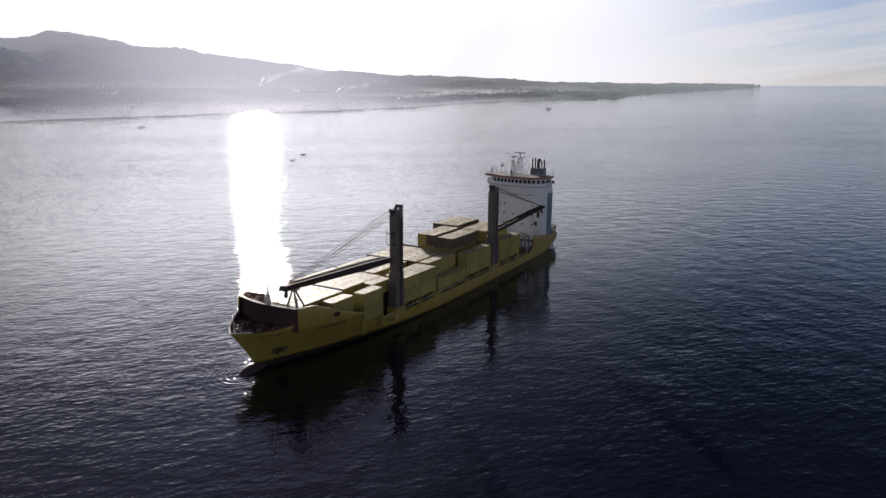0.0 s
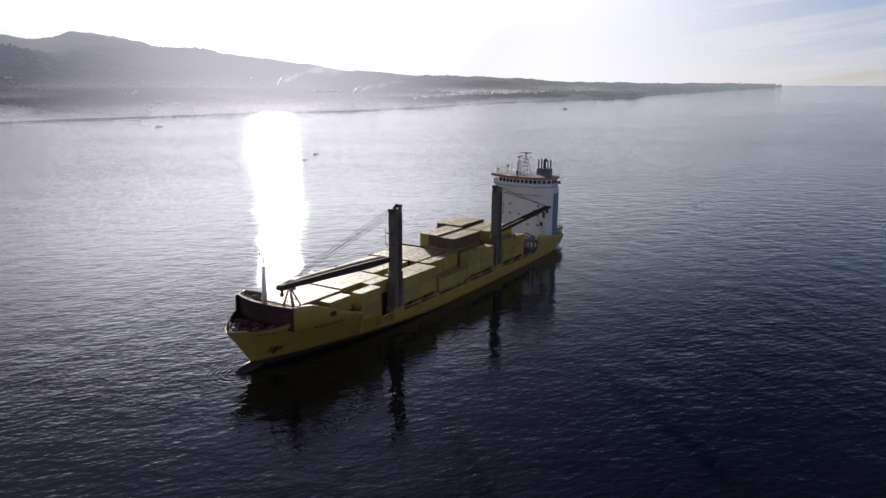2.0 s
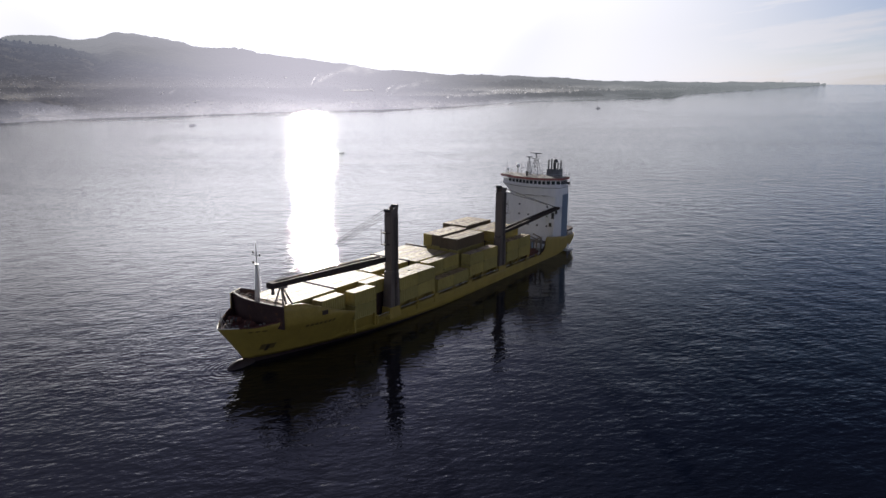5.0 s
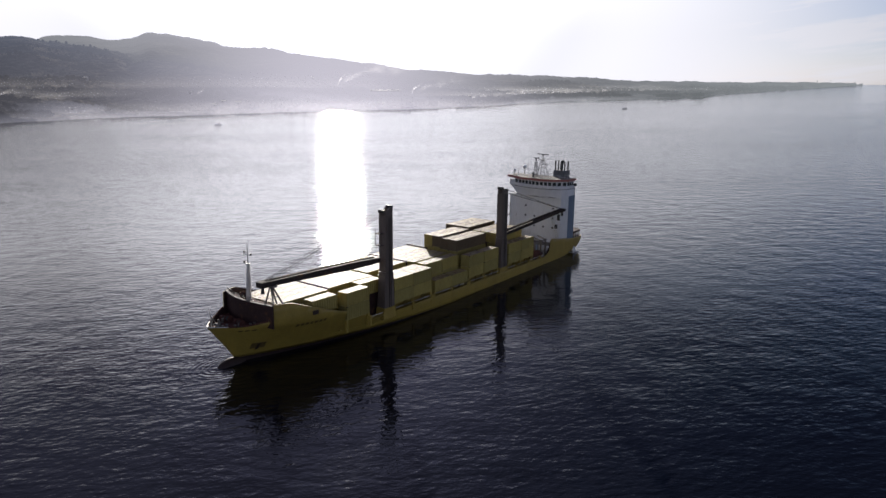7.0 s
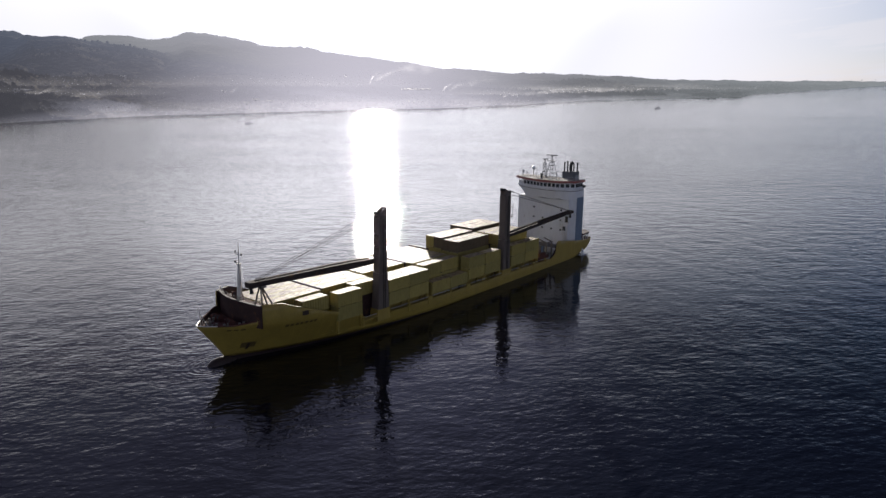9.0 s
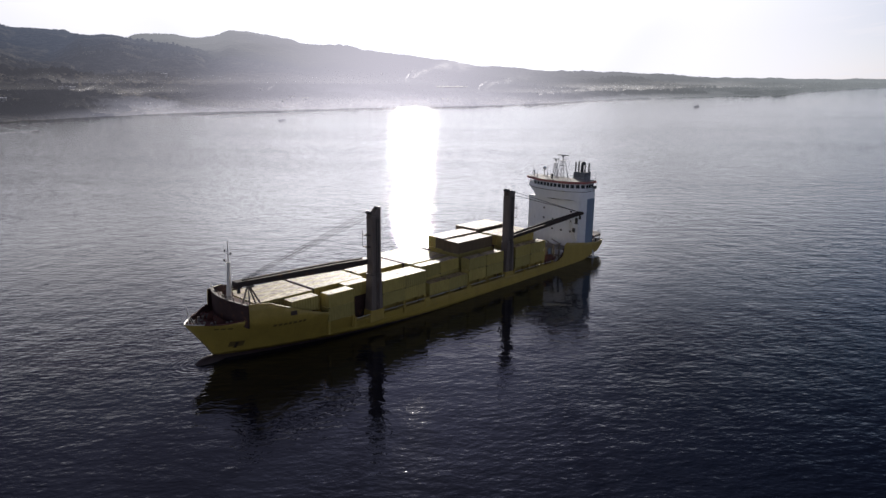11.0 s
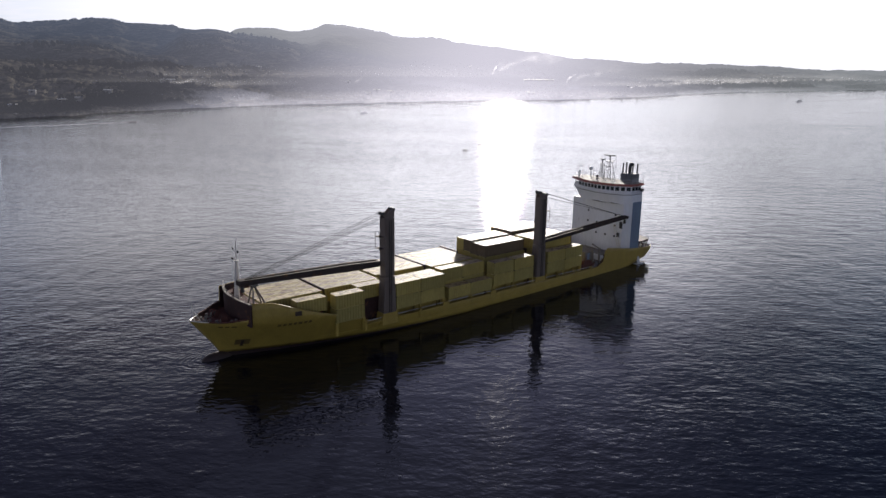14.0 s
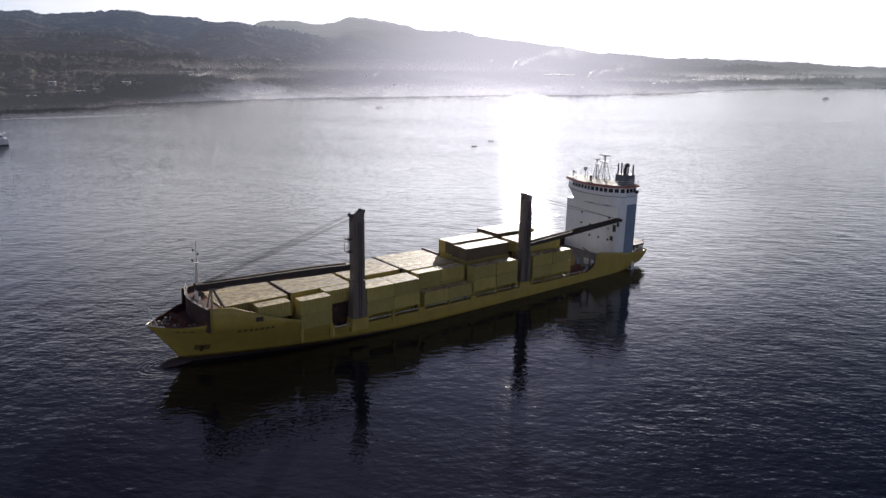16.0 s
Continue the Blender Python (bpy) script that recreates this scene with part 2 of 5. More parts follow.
def sea_material():
    """Calm sea: long low swell, wind ripples and fine facets."""
    m = bpy.data.materials.new("sea_water")
    m.use_nodes = True
    n, l = m.node_tree.nodes, m.node_tree.links
    b = n["Principled BSDF"]
    b.inputs["Base Color"].default_value = (0.005, 0.006, 0.010, 1)
    b.inputs["IOR"].default_value = 1.34
    co = n.new("ShaderNodeNewGeometry")
    # cat's paws: wide streaks in which the wind roughens the water more or less
    smap, streak, gust = n.new("ShaderNodeMapping"), n.new("ShaderNodeTexNoise"), n.new("ShaderNodeMapRange")
    smap.vector_type = "TEXTURE"
    smap.inputs["Rotation"].default_value, smap.inputs["Scale"].default_value = (0, 0, radians(-52)), (420, 70, 100)
    streak.inputs["Scale"].default_value, streak.inputs["Detail"].default_value = 1.0, 4
    gust.inputs["From Min"].default_value, gust.inputs["From Max"].default_value = 0.35, 0.65
    gust.inputs["To Min"].default_value, gust.inputs["To Max"].default_value = 0.66, 0.92
    l.new(co.outputs["Position"], smap.inputs["Vector"])
    l.new(smap.outputs["Vector"], streak.inputs["Vector"])
    l.new(streak.outputs["Fac"], gust.inputs["Value"])
    # one set of ripples is flattened with distance to suit the camera's view
    away, lee, blow = n.new("ShaderNodeVectorMath"), n.new("ShaderNodeMapRange"), n.new("ShaderNodeMath")
    away.operation, blow.operation, lee.interpolation_type = "LENGTH", "MULTIPLY", "SMOOTHSTEP"
    l.new(co.outputs["Position"], away.inputs[0])
    l.new(away.outputs["Value"], lee.inputs["Value"])
    lee.inputs["From Min"].default_value, lee.inputs["From Max"].default_value = 150, 1000
    lee.inputs["To Min"].default_value, lee.inputs["To Max"].default_value = 0.6, 0.42
    l.new(gust.outputs["Result"], blow.inputs[0])
    l.new(lee.outputs["Result"], blow.inputs[1])
    # ripple strength rises, then falls with distance, set to suit the camera's view
    edge, far_gain, both_ways, ruffle = n.new("ShaderNodeMapRange"), n.new("ShaderNodeMapRange"), n.new("ShaderNodeMath"), n.new("ShaderNodeMath")
    edge.interpolation_type = far_gain.interpolation_type = "SMOOTHSTEP"
    both_ways.operation = ruffle.operation = "MULTIPLY"
    edge.inputs["From Min"].default_value, edge.inputs["From Max"].default_value = 100, 330
    edge.inputs["To Min"].default_value, edge.inputs["To Max"].default_value = 0.80, 1.25
    far_gain.inputs["From Min"].default_value, far_gain.inputs["From Max"].default_value = 420, 850
    far_gain.inputs["To Min"].default_value, far_gain.inputs["To Max"].default_value = 1.0, 0.85
    l.new(away.outputs["Value"], edge.inputs["Value"])
    l.new(away.outputs["Value"], far_gain.inputs["Value"])
    l.new(edge.outputs["Result"], both_ways.inputs[0])
    l.new(far_gain.outputs["Result"], both_ways.inputs[1])
    l.new(gust.outputs["Result"], ruffle.inputs[0])
    l.new(both_ways.outputs["Value"], ruffle.inputs[1])
    # and the water lies smoother in the lee of the ship
    by_ship, reach, lull, still, hush = n.new("ShaderNodeMapping"), n.new("ShaderNodeVectorMath"), n.new("ShaderNodeMapRange"), n.new("ShaderNodeMath"), n.new("ShaderNodeMath")
    by_ship.vector_type, reach.operation, lull.interpolation_type = "TEXTURE", "LENGTH", "SMOOTHSTEP"
    still.operation = hush.operation = "MULTIPLY"
    by_ship.inputs["Location"].default_value, by_ship.inputs["Scale"].default_value = (30, -26, 0), (95, 42, 100)
    lull.inputs["From Min"].default_value, lull.inputs["From Max"].default_value = 0.35, 1.1
    lull.inputs["To Min"].default_value, lull.inputs["To Max"].default_value = 0.55, 1.0
    l.new(co.outputs["Position"], by_ship.inputs["Vector"])
    l.new(by_ship.outputs["Vector"], reach.inputs[0])
    l.new(reach.outputs["Value"], lull.inputs["Value"])
    for node, wave in ((still, ruffle), (hush, blow)):
        l.new(wave.outputs["Value"], node.inputs[0])
        l.new(lull.outputs["Result"], node.inputs[1])
    # the smallest ripples flatten out with the distance
    near_by, fine = n.new("ShaderNodeMapRange"), n.new("ShaderNodeMath")
    fine.operation = "MULTIPLY"
    near_by.inputs["From Min"].default_value, near_by.inputs["From Max"].default_value = 110, 380
    near_by.inputs["To Min"].default_value, near_by.inputs["To Max"].default_value = 1.0, 0.5
    l.new(away.outputs["Value"], near_by.inputs["Value"])
    l.new(still.outputs["Value"], fine.inputs[0])
    l.new(near_by.outputs["Result"], fine.inputs[1])
    # while the short waves are weakened close by to suit the camera's foreground
    short_gain, choppy = n.new("ShaderNodeMapRange"), n.new("ShaderNodeMath")
    choppy.operation = "MULTIPLY"
    short_gain.inputs["From Min"].default_value, short_gain.inputs["From Max"].default_value = 80, 200
    short_gain.inputs["To Min"].default_value, short_gain.inputs["To Max"].default_value = 0.42, 1.0
    l.new(away.outputs["Value"], short_gain.inputs["Value"])
    l.new(still.outputs["Value"], choppy.inputs[0])
    l.new(short_gain.outputs["Result"], choppy.inputs[1])
    slick = n.new("ShaderNodeMapRange")
    slick.inputs["From Min"].default_value, slick.inputs["From Max"].default_value = 0.38, 0.62
    slick.inputs["To Min"].default_value, slick.inputs["To Max"].default_value = 0.02, 0.035
    l.new(streak.outputs["Fac"], slick.inputs["Value"])
    # ripples too small to tell apart far off
    haze, both = n.new("ShaderNodeMapRange"), n.new("ShaderNodeMath")
    haze.inputs["From Min"].default_value, haze.inputs["From Max"].default_value = 90, 600
    haze.inputs["To Min"].default_value, haze.inputs["To Max"].default_value = 0.0, 0.06
    l.new(away.outputs["Value"], haze.inputs["Value"])
    l.new(slick.outputs["Result"], both.inputs[0])
    # roughness is cut again far off to suit the camera's view
    calm, tame = n.new("ShaderNodeMapRange"), n.new("ShaderNodeMath")
    calm.inputs["From Min"].default_value, calm.inputs["From Max"].default_value = 1000, 2200
    calm.inputs["To Min"].default_value, calm.inputs["To Max"].default_value = 1.0, 0.4
    tame.operation = "MULTIPLY"
    l.new(away.outputs["Value"], calm.inputs["Value"])
    l.new(haze.outputs["Result"], tame.inputs[0])
    l.new(calm.outputs["Result"], tame.inputs[1])
    l.new(tame.outputs["Value"], both.inputs[1])
    l.new(both.outputs["Value"], b.inputs["Roughness"])
    # the facets tilt more along one bearing, chosen as the camera's view depth
    wind = n.new("ShaderNodeCombineXYZ")
    wind.inputs["X"].default_value, wind.inputs["Y"].default_value = math.sin(radians(46)), math.cos(radians(46))
    l.new(wind.outputs["Vector"], b.inputs["Tangent"])
    b.inputs["Anisotropic"].default_value = 0.85
    last = None
    for size, stretch, turn, height in ((0.045, 3.0, -52, 0.05), (0.09, 1.6, 42, 0.22), (0.10, 2.7, -50, 0.16), (0.18, 2.2, -42, 0.09), (0.42, 1.8, -36, 0.076), (0.85, 1.5, -60, 0.033), (1.7, 1.4, -45, 0.013)):
        mp, tex, bp = n.new("ShaderNodeMapping"), n.new("ShaderNodeTexNoise"), n.new("ShaderNodeBump")
        mp.vector_type = "TEXTURE"
        mp.inputs["Rotation"].default_value = (0, 0, radians(turn))
        mp.inputs["Scale"].default_value = (1 / size, 1 / (size * stretch), 1 / size)
        tex.inputs["Scale"].default_value, tex.inputs["Detail"].default_value, tex.inputs["Roughness"].default_value = 1.0, 2, 0.5
        bp.inputs["Distance"].default_value = height * 2
        l.new((hush if turn > 0 else fine if size > 0.8 else choppy if 0.05 < size < 0.2 else still).outputs[0], bp.inputs["Strength"])
        l.new(co.outputs["Position"], mp.inputs["Vector"])
        l.new(mp.outputs["Vector"], tex.inputs["Vector"])
        l.new(tex.outputs["Fac"], bp.inputs["Height"])
        if last:
            l.new(last.outputs["Normal"], bp.inputs["Normal"])
        last = bp
    l.new(last.outputs["Normal"], b.inputs["Normal"])
    return m


SEA = sea_material()


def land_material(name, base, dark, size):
    """Far wooded slopes: patches of wood and clearing, with haze painted over them as emission, which thickens with
    distance, low along the water and towards the sun.
    """
    m = bpy.data.materials.new(name)
    m.use_nodes = True
    n, l = m.node_tree.nodes, m.node_tree.links
    b = n["Principled BSDF"]
    b.inputs["Roughness"].default_value = 0.95
    b.inputs["Specular IOR Level"].default_value = 0.0
    geo = n.new("ShaderNodeNewGeometry")

    def tex(scale, detail=6, stretch=(1, 1, 1)):
        mp, t = n.new("ShaderNodeMapping"), n.new("ShaderNodeTexNoise")
        mp.inputs["Scale"].default_value = stretch
        t.inputs["Scale"].default_value, t.inputs["Detail"].default_value, t.inputs["Roughness"].default_value = scale, detail, 0.65
        l.new(geo.outputs["Position"], mp.inputs["Vector"])
        l.new(mp.outputs["Vector"], t.inputs["Vector"])
        return t.outputs["Fac"]

    def calc(op, p, q):
        k = n.new("ShaderNodeMath")
        k.operation = op
        for i, v in enumerate((p, q)):
            if isinstance(v, (int, float)):
                k.inputs[i].default_value = v
            else:
                l.new(v, k.inputs[i])
        return k.outputs["Value"]

    def span(v, a, b, c, d, kind="SMOOTHSTEP"):
        k = n.new("ShaderNodeMapRange")
        k.interpolation_type = kind
        for key, x in (("From Min", a), ("From Max", b), ("To Min", c), ("To Max", d)):
            k.inputs[key].default_value = x
        l.new(v, k.inputs["Value"])
        return k.outputs["Result"]

    ramp = n.new("ShaderNodeValToRGB")
    mixed = calc("MULTIPLY", calc("ADD", tex(0.005 * size), tex(0.045 * size)), 0.5)
    e = ramp.color_ramp.elements
    e[0].position, e[0].color = 0.45, (*dark, 1)
    e[1].position, e[1].color = 0.62, (*base, 1)
    l.new(mixed, ramp.inputs["Fac"])
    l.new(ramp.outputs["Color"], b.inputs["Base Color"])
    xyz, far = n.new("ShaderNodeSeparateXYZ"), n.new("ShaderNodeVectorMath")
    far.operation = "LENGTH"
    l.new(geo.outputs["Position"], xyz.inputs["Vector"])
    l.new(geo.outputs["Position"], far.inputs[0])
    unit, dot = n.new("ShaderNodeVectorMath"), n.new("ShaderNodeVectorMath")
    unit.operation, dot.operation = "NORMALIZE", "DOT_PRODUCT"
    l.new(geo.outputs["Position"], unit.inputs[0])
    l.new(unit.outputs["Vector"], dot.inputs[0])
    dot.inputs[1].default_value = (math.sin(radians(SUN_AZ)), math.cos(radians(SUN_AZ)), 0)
    # strength of the emission that paints the haze, raised towards the sun
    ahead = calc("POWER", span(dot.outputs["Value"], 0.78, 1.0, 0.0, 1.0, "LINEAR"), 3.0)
    air = calc("MAXIMUM", calc("ADD", calc("MULTIPLY", ahead, HAZE_SUN), HAZE_BASE), span(xyz.outputs["X"], 700, 2300, HAZE_BASE, 0.29))
    # share of painted haze over the surface: distance, then mist painted into the hollows by the water
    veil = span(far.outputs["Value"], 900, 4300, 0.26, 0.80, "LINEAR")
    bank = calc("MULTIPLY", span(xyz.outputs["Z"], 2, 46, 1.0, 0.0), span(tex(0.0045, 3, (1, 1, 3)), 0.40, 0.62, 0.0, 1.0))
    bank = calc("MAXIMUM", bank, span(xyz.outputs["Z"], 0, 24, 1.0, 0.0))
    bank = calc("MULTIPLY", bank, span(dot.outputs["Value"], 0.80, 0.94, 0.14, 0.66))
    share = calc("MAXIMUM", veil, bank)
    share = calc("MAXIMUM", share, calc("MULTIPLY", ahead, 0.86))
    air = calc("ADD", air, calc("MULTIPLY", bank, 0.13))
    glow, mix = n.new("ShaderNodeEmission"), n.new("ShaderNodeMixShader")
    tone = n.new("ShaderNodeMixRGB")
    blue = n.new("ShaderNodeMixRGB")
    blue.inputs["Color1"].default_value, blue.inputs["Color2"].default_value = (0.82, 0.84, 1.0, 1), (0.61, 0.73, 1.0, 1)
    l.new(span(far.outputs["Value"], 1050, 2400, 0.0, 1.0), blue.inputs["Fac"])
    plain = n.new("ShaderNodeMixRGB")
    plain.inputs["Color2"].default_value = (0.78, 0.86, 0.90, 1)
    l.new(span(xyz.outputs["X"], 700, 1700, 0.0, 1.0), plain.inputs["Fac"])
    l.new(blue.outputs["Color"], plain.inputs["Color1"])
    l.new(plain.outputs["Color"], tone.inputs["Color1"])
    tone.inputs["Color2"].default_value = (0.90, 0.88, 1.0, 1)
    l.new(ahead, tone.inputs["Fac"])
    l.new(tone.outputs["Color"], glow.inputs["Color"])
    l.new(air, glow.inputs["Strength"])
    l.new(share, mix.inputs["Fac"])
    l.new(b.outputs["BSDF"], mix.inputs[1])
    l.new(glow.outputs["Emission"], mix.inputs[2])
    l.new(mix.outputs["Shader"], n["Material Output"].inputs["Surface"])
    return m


# all three glow with painted haze; masts, chimney and far boats use them too
HAZE_BASE, HAZE_SUN = 0.142, 0.40
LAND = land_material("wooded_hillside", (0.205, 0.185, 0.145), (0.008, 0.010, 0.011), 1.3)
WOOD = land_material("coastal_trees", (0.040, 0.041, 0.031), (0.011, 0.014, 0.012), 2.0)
HOUSE = land_material("hazed_pale_paint", (0.34, 0.33, 0.31), (0.22, 0.21, 0.20), 2.0)


# ---- builders ----
def box(bm, x0, x1, y0, y1, z0, z1):
    v = [bm.verts.new((x, y, z)) for x in (x0, x1) for y in (y0, y1) for z in (z0, z1)]
    for q in ((0, 1, 3, 2), (4, 6, 7, 5), (0, 4, 5, 1), (2, 3, 7, 6), (0, 2, 6, 4), (1, 5, 7, 3)):
        bm.faces.new([v[i] for i in q])
    return bm


def prism(bm, outline, z0, z1, top=None):
    """A solid between two level outlines of as many points."""
    top = top or outline
    low = [bm.verts.new((x, y, z0)) for x, y in outline]
    high = [bm.verts.new((x, y, z1)) for x, y in top]
    n = len(low)
    for i in range(n):
        bm.faces.new((low[i], low[(i + 1) % n], high[(i + 1) % n], high[i]))
    bm.faces.new(low[::-1])
    bm.faces.new(high)
    return bm


def tube(bm, a, b, r0, r1=None, sides=8, flat=(1, 1)):
    """A tapered bar from a to b; flat stretches its section across and up."""
    a, b = Vector(a), Vector(b)
    r1 = r0 if r1 is None else r1
    way = (b - a).normalized()
    side = way.cross(Vector((0, 0, 1)))
    side = side.normalized() if side.length > 0.01 else Vector((1, 0, 0))
    up = side.cross(way)
    rings = []
    for p, r in ((a, r0), (b, r1)):
        rings.append([bm.verts.new(p + side * (r * flat[0] * math.cos(2 * math.pi * (i + 0.5) / sides)) + up * (r * flat[1] * math.sin(2 * math.pi * (i + 0.5) / sides))) for i in range(sides)])
    for i in range(sides):
        bm.faces.new((rings[0][i], rings[0][(i + 1) % sides], rings[1][(i + 1) % sides], rings[1][i]))
    bm.faces.new(rings[0][::-1])
    bm.faces.new(rings[1])
    return bm


def blob(bm, c, r, squash=1.0, detail=1):
    m = Matrix.Translation(c) @ Matrix.Diagonal((r, r, r * squash, 1))
    bmesh.ops.create_icosphere(bm, subdivisions=detail, radius=1, matrix=m)
    return bm


def finish(bm, name, mat, smooth=False, bevel=0.0):
    if bevel:
        bmesh.ops.bevel(bm, geom=bm.edges[:], offset=bevel, segments=1, affect="EDGES", clamp_overlap=True)
    bmesh.ops.recalc_face_normals(bm, faces=bm.faces[:])
    me = bpy.data.meshes.new(name)
    bm.to_mesh(me)
    bm.free()
    me.materials.append(mat)
    if smooth:
        for p in me.polygons:
            p.use_smooth = True
    return me


def part(name, bm, mat, parent, label="", smooth=False, bevel=0.0):
    ob = new(name, finish(bm, name, mat, smooth, bevel))
    ob.parent = parent
    return tagged(ob, label)


def thing(name, m, label, category, group="", kind=""):
    ob = new(name)
    ob.matrix_basis = m
    ob.empty_display_size = 0.5
    return tagged(ob, label, category, group, kind)


def B():
    return bmesh.new()


# ---- sea ----
def build_sea():
    bm = B()
    radii = [0, 30, 60, 100, 150, 220, 320, 450, 650, 900, 1250, 1700, 2200, 2700, 3000, 3300, 3600, 3900, 4200, 4500, 4750, 4860]
    n = 96
    rings = []
    for r in radii:
        # beyond 2900 m the sheet bends up to fit the camera's horizon
        z = 26.0 * max(0.0, (r - 2900) / 1960) ** 1.6
        rings.append([bm.verts.new((-90 + r * math.cos(2 * math.pi * i / n), -100 + r * math.sin(2 * math.pi * i / n), z)) for i in range(n)] if r else [bm.verts.new((-90, -100, 0))])
    for a, b in zip(rings, rings[1:]):
        for i in range(n):
            bm.faces.new((a[0], b[i], b[(i + 1) % n]) if len(a) == 1 else (a[i], b[i], b[(i + 1) % n], a[(i + 1) % n]))
    ob = new("water", finish(bm, "water", SEA, True))
    return tagged(ob, "calm dark blue sea with small ripples and sun glitter", "sea", kind="structure")


build_sea()


# ---- far shore ----
def curve(knots, x):
    """A smooth line through (x, value) knots."""
    if x <= knots[0][0]:
        return knots[0][1]
    for (x0, v0), (x1, v1) in zip(knots, knots[1:]):
        if x <= x1:
            s = (x - x0) / (x1 - x0)
            return v0 + (v1 - v0) * s * s * (3 - 2 * s)
    return knots[-1][1]


EYE = Vector((-85, -100, 48))
SKYLINE = [(-25, 3.2), (6, 3.33), (8.1, 3.36), (9.4, 3.16), (11.3, 3.30), (13, 3.42), (13.8, 3.57), (15, 3.52), (16.4, 3.2), (19.3, 3.13), (20.3, 2.67), (22, 2.72), (22.7, 2.62), (23.9, 3.0), (26, 3.05), (28, 2.8), (29.2, 2.92), (30.4, 3.36), (31.6, 3.34), (33, 3.15), (34.6, 2.95), (36, 2.53), (38.2, 2.44), (39.6, 2.3), (40.6, 2.05), (43.7, 1.62), (46.5, 1.3), (50.3, 0.8), (55.5, 0.4), (60, 0.36), (63, 0.18), (68.5, -0.1), (78, -0.15), (81.5, -0.15), (83, -0.3)]
RIDGE = [(-25, 2900), (19, 3000), (21.5, 3300), (24, 4300), (45, 4200), (55, 3300), (65, 3400), (75, 4200), (83, 4650)]
# a nearer spur that falls away before the main ridge
SPUR = [(15, 3.2), (18, 3.0), (20.3, 2.6), (22.4, 2.66), (24, 2.35), (26, 2.1), (27.5, 1.8), (29.5, 1.2), (33, 0.5)]
BEACH = [(-14, 840), (7, 843), (12.3, 860), (17, 912), (22.8, 936), (28.5, 950), (33, 925), (39, 905), (43, 890), (46, 855), (52, 818), (56, 822), (58, 850), (62, 872), (65, 845), (68.4, 800), (72.3, 735), (73.6, 865), (76.5, 900), (79, 868), (83, 790)]


def shore(az):
    """Metres from the eye's foot to the water's edge."""
    edge = curve(BEACH, az) + 14 * noise.noise((az * 0.6, 8.0, 0)) + 9 * noise.noise((az * 1.9, 2.0, 0))
    return min(edge / max(0.05, math.cos(radians(az - 2))), 4650)


def land_height(az, r):
    rs, rr = shore(az), curve(RIDGE, az)
    rr = max(rr, rs + 120)
    s = (r - rs) / (rr - rs)
    top = EYE.z + math.tan(radians(curve(SKYLINE, az))) * rr
    base = 26.0 * max(0.0, (rs - 2900) / 1960) ** 1.6
    if s < 0:
        return base - 3
    p = Vector((r * math.sin(radians(az)), r * math.cos(radians(az)), 0))
    rough = noise.fractal(p * 0.0022, 1.0, 2.0, 5)
    rise = 0.13 * min(1, s * 7) + 0.87 * (0.35 * s + 0.65 * s ** 2.2)
    h = base + 2 + (top - base - 2) * min(rise, 1.0) * (1 if s <= 1 else max(0.4, 1 - 0.7 * (s - 1)))
    relief = rough * (8 + 34 * (1 - abs(2 * s - 1) ** 2 if s < 1 else 0)) * min(1, s * 8) * min(1, (top - base) / 120)
    spur = 16 * (0.5 - abs(noise.noise(p * 0.0035 + Vector((5, 2, 0))))) * max(0, 1 - abs(s - 0.65) * 2.6) * min(1, (top - base) / 120)
    h += relief + spur
    if az > 15:
        foot = EYE.z + math.tan(radians(curve(SPUR, az))) * 2900
        gap = (r - 2900) / (1500 if r < 2900 else 600)
        fold = foot * (1 - gap * gap) + 14 * noise.fractal(p * 0.006, 1.0, 2.0, 4)
        h = max(h, min(1.0, (33 - az) / 4, (az - 15) / 5) * fold) if az < 33 else h
    return h


def canopy(p, s):
    """The tree tops' own relief: crowns, clearings and taller groves."""
    grove = max(0.0, noise.noise(p * 0.008) + 0.35)
    crowns = 1.3 * noise.noise(p * 0.03) + noise.noise(p * 0.075) + 0.6 * noise.noise(p * 0.17)
    return (2.0 + 4.5 * min(1.0, grove) + 3.4 * crowns * min(1.0, 0.4 + grove) * max(0.6, 1 - 1.2 * s, 2.2 * s - 0.9)) * min(1.0, max(0.0, s * 60))


def build_land():
    cols, steps = 760, 170
    verts, faces = [], []
    for i in range(cols + 1):
        az = -14 + 97 * i / cols
        rs, rr = shore(az), max(curve(RIDGE, az), shore(az) + 120)
        a = radians(az)
        for k in range(steps + 1):
            s = -0.01 + 1.05 * (k / steps) ** 1.7
            r = rs + s * (rr - rs)
            p = Vector((EYE.x + r * math.sin(a), EYE.y + r * math.cos(a), 0))
            z = land_height(az, r)
            verts.append((p.x, p.y, z + (canopy(p, s) if s > 0 else 0)))
    for i in range(cols):
        for k in range(steps):
            q = i * (steps + 1) + k
            faces.append((q, q + 1, q + steps + 2, q + steps + 1))
    me = bpy.data.meshes.new("backdrop")
    me.from_pydata(verts, [], faces)
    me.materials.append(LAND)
    ob = new("backdrop", me)
    return tagged(ob, "hazy wooded hills along the far shore", "hills", kind="structure")


build_land()


# ---- the cargo ship ----
TRIM_BY_STERN = 1.0
SHIP = pose(0, 0, 0, 0, TRIM_BY_STERN, 0)


def stem_x(z):
    return -30.0 - 5.2 * max(0.0, min(1.0, z / 7.2)) ** 1.1 if z > 0 else -30.0 + 0.3 * z


def stern_x(z):
    return curve([(-2, 78.0), (0.9, 80.8), (3.2, 86.6), (4.6, 87.9), (9, 87.9)], z)


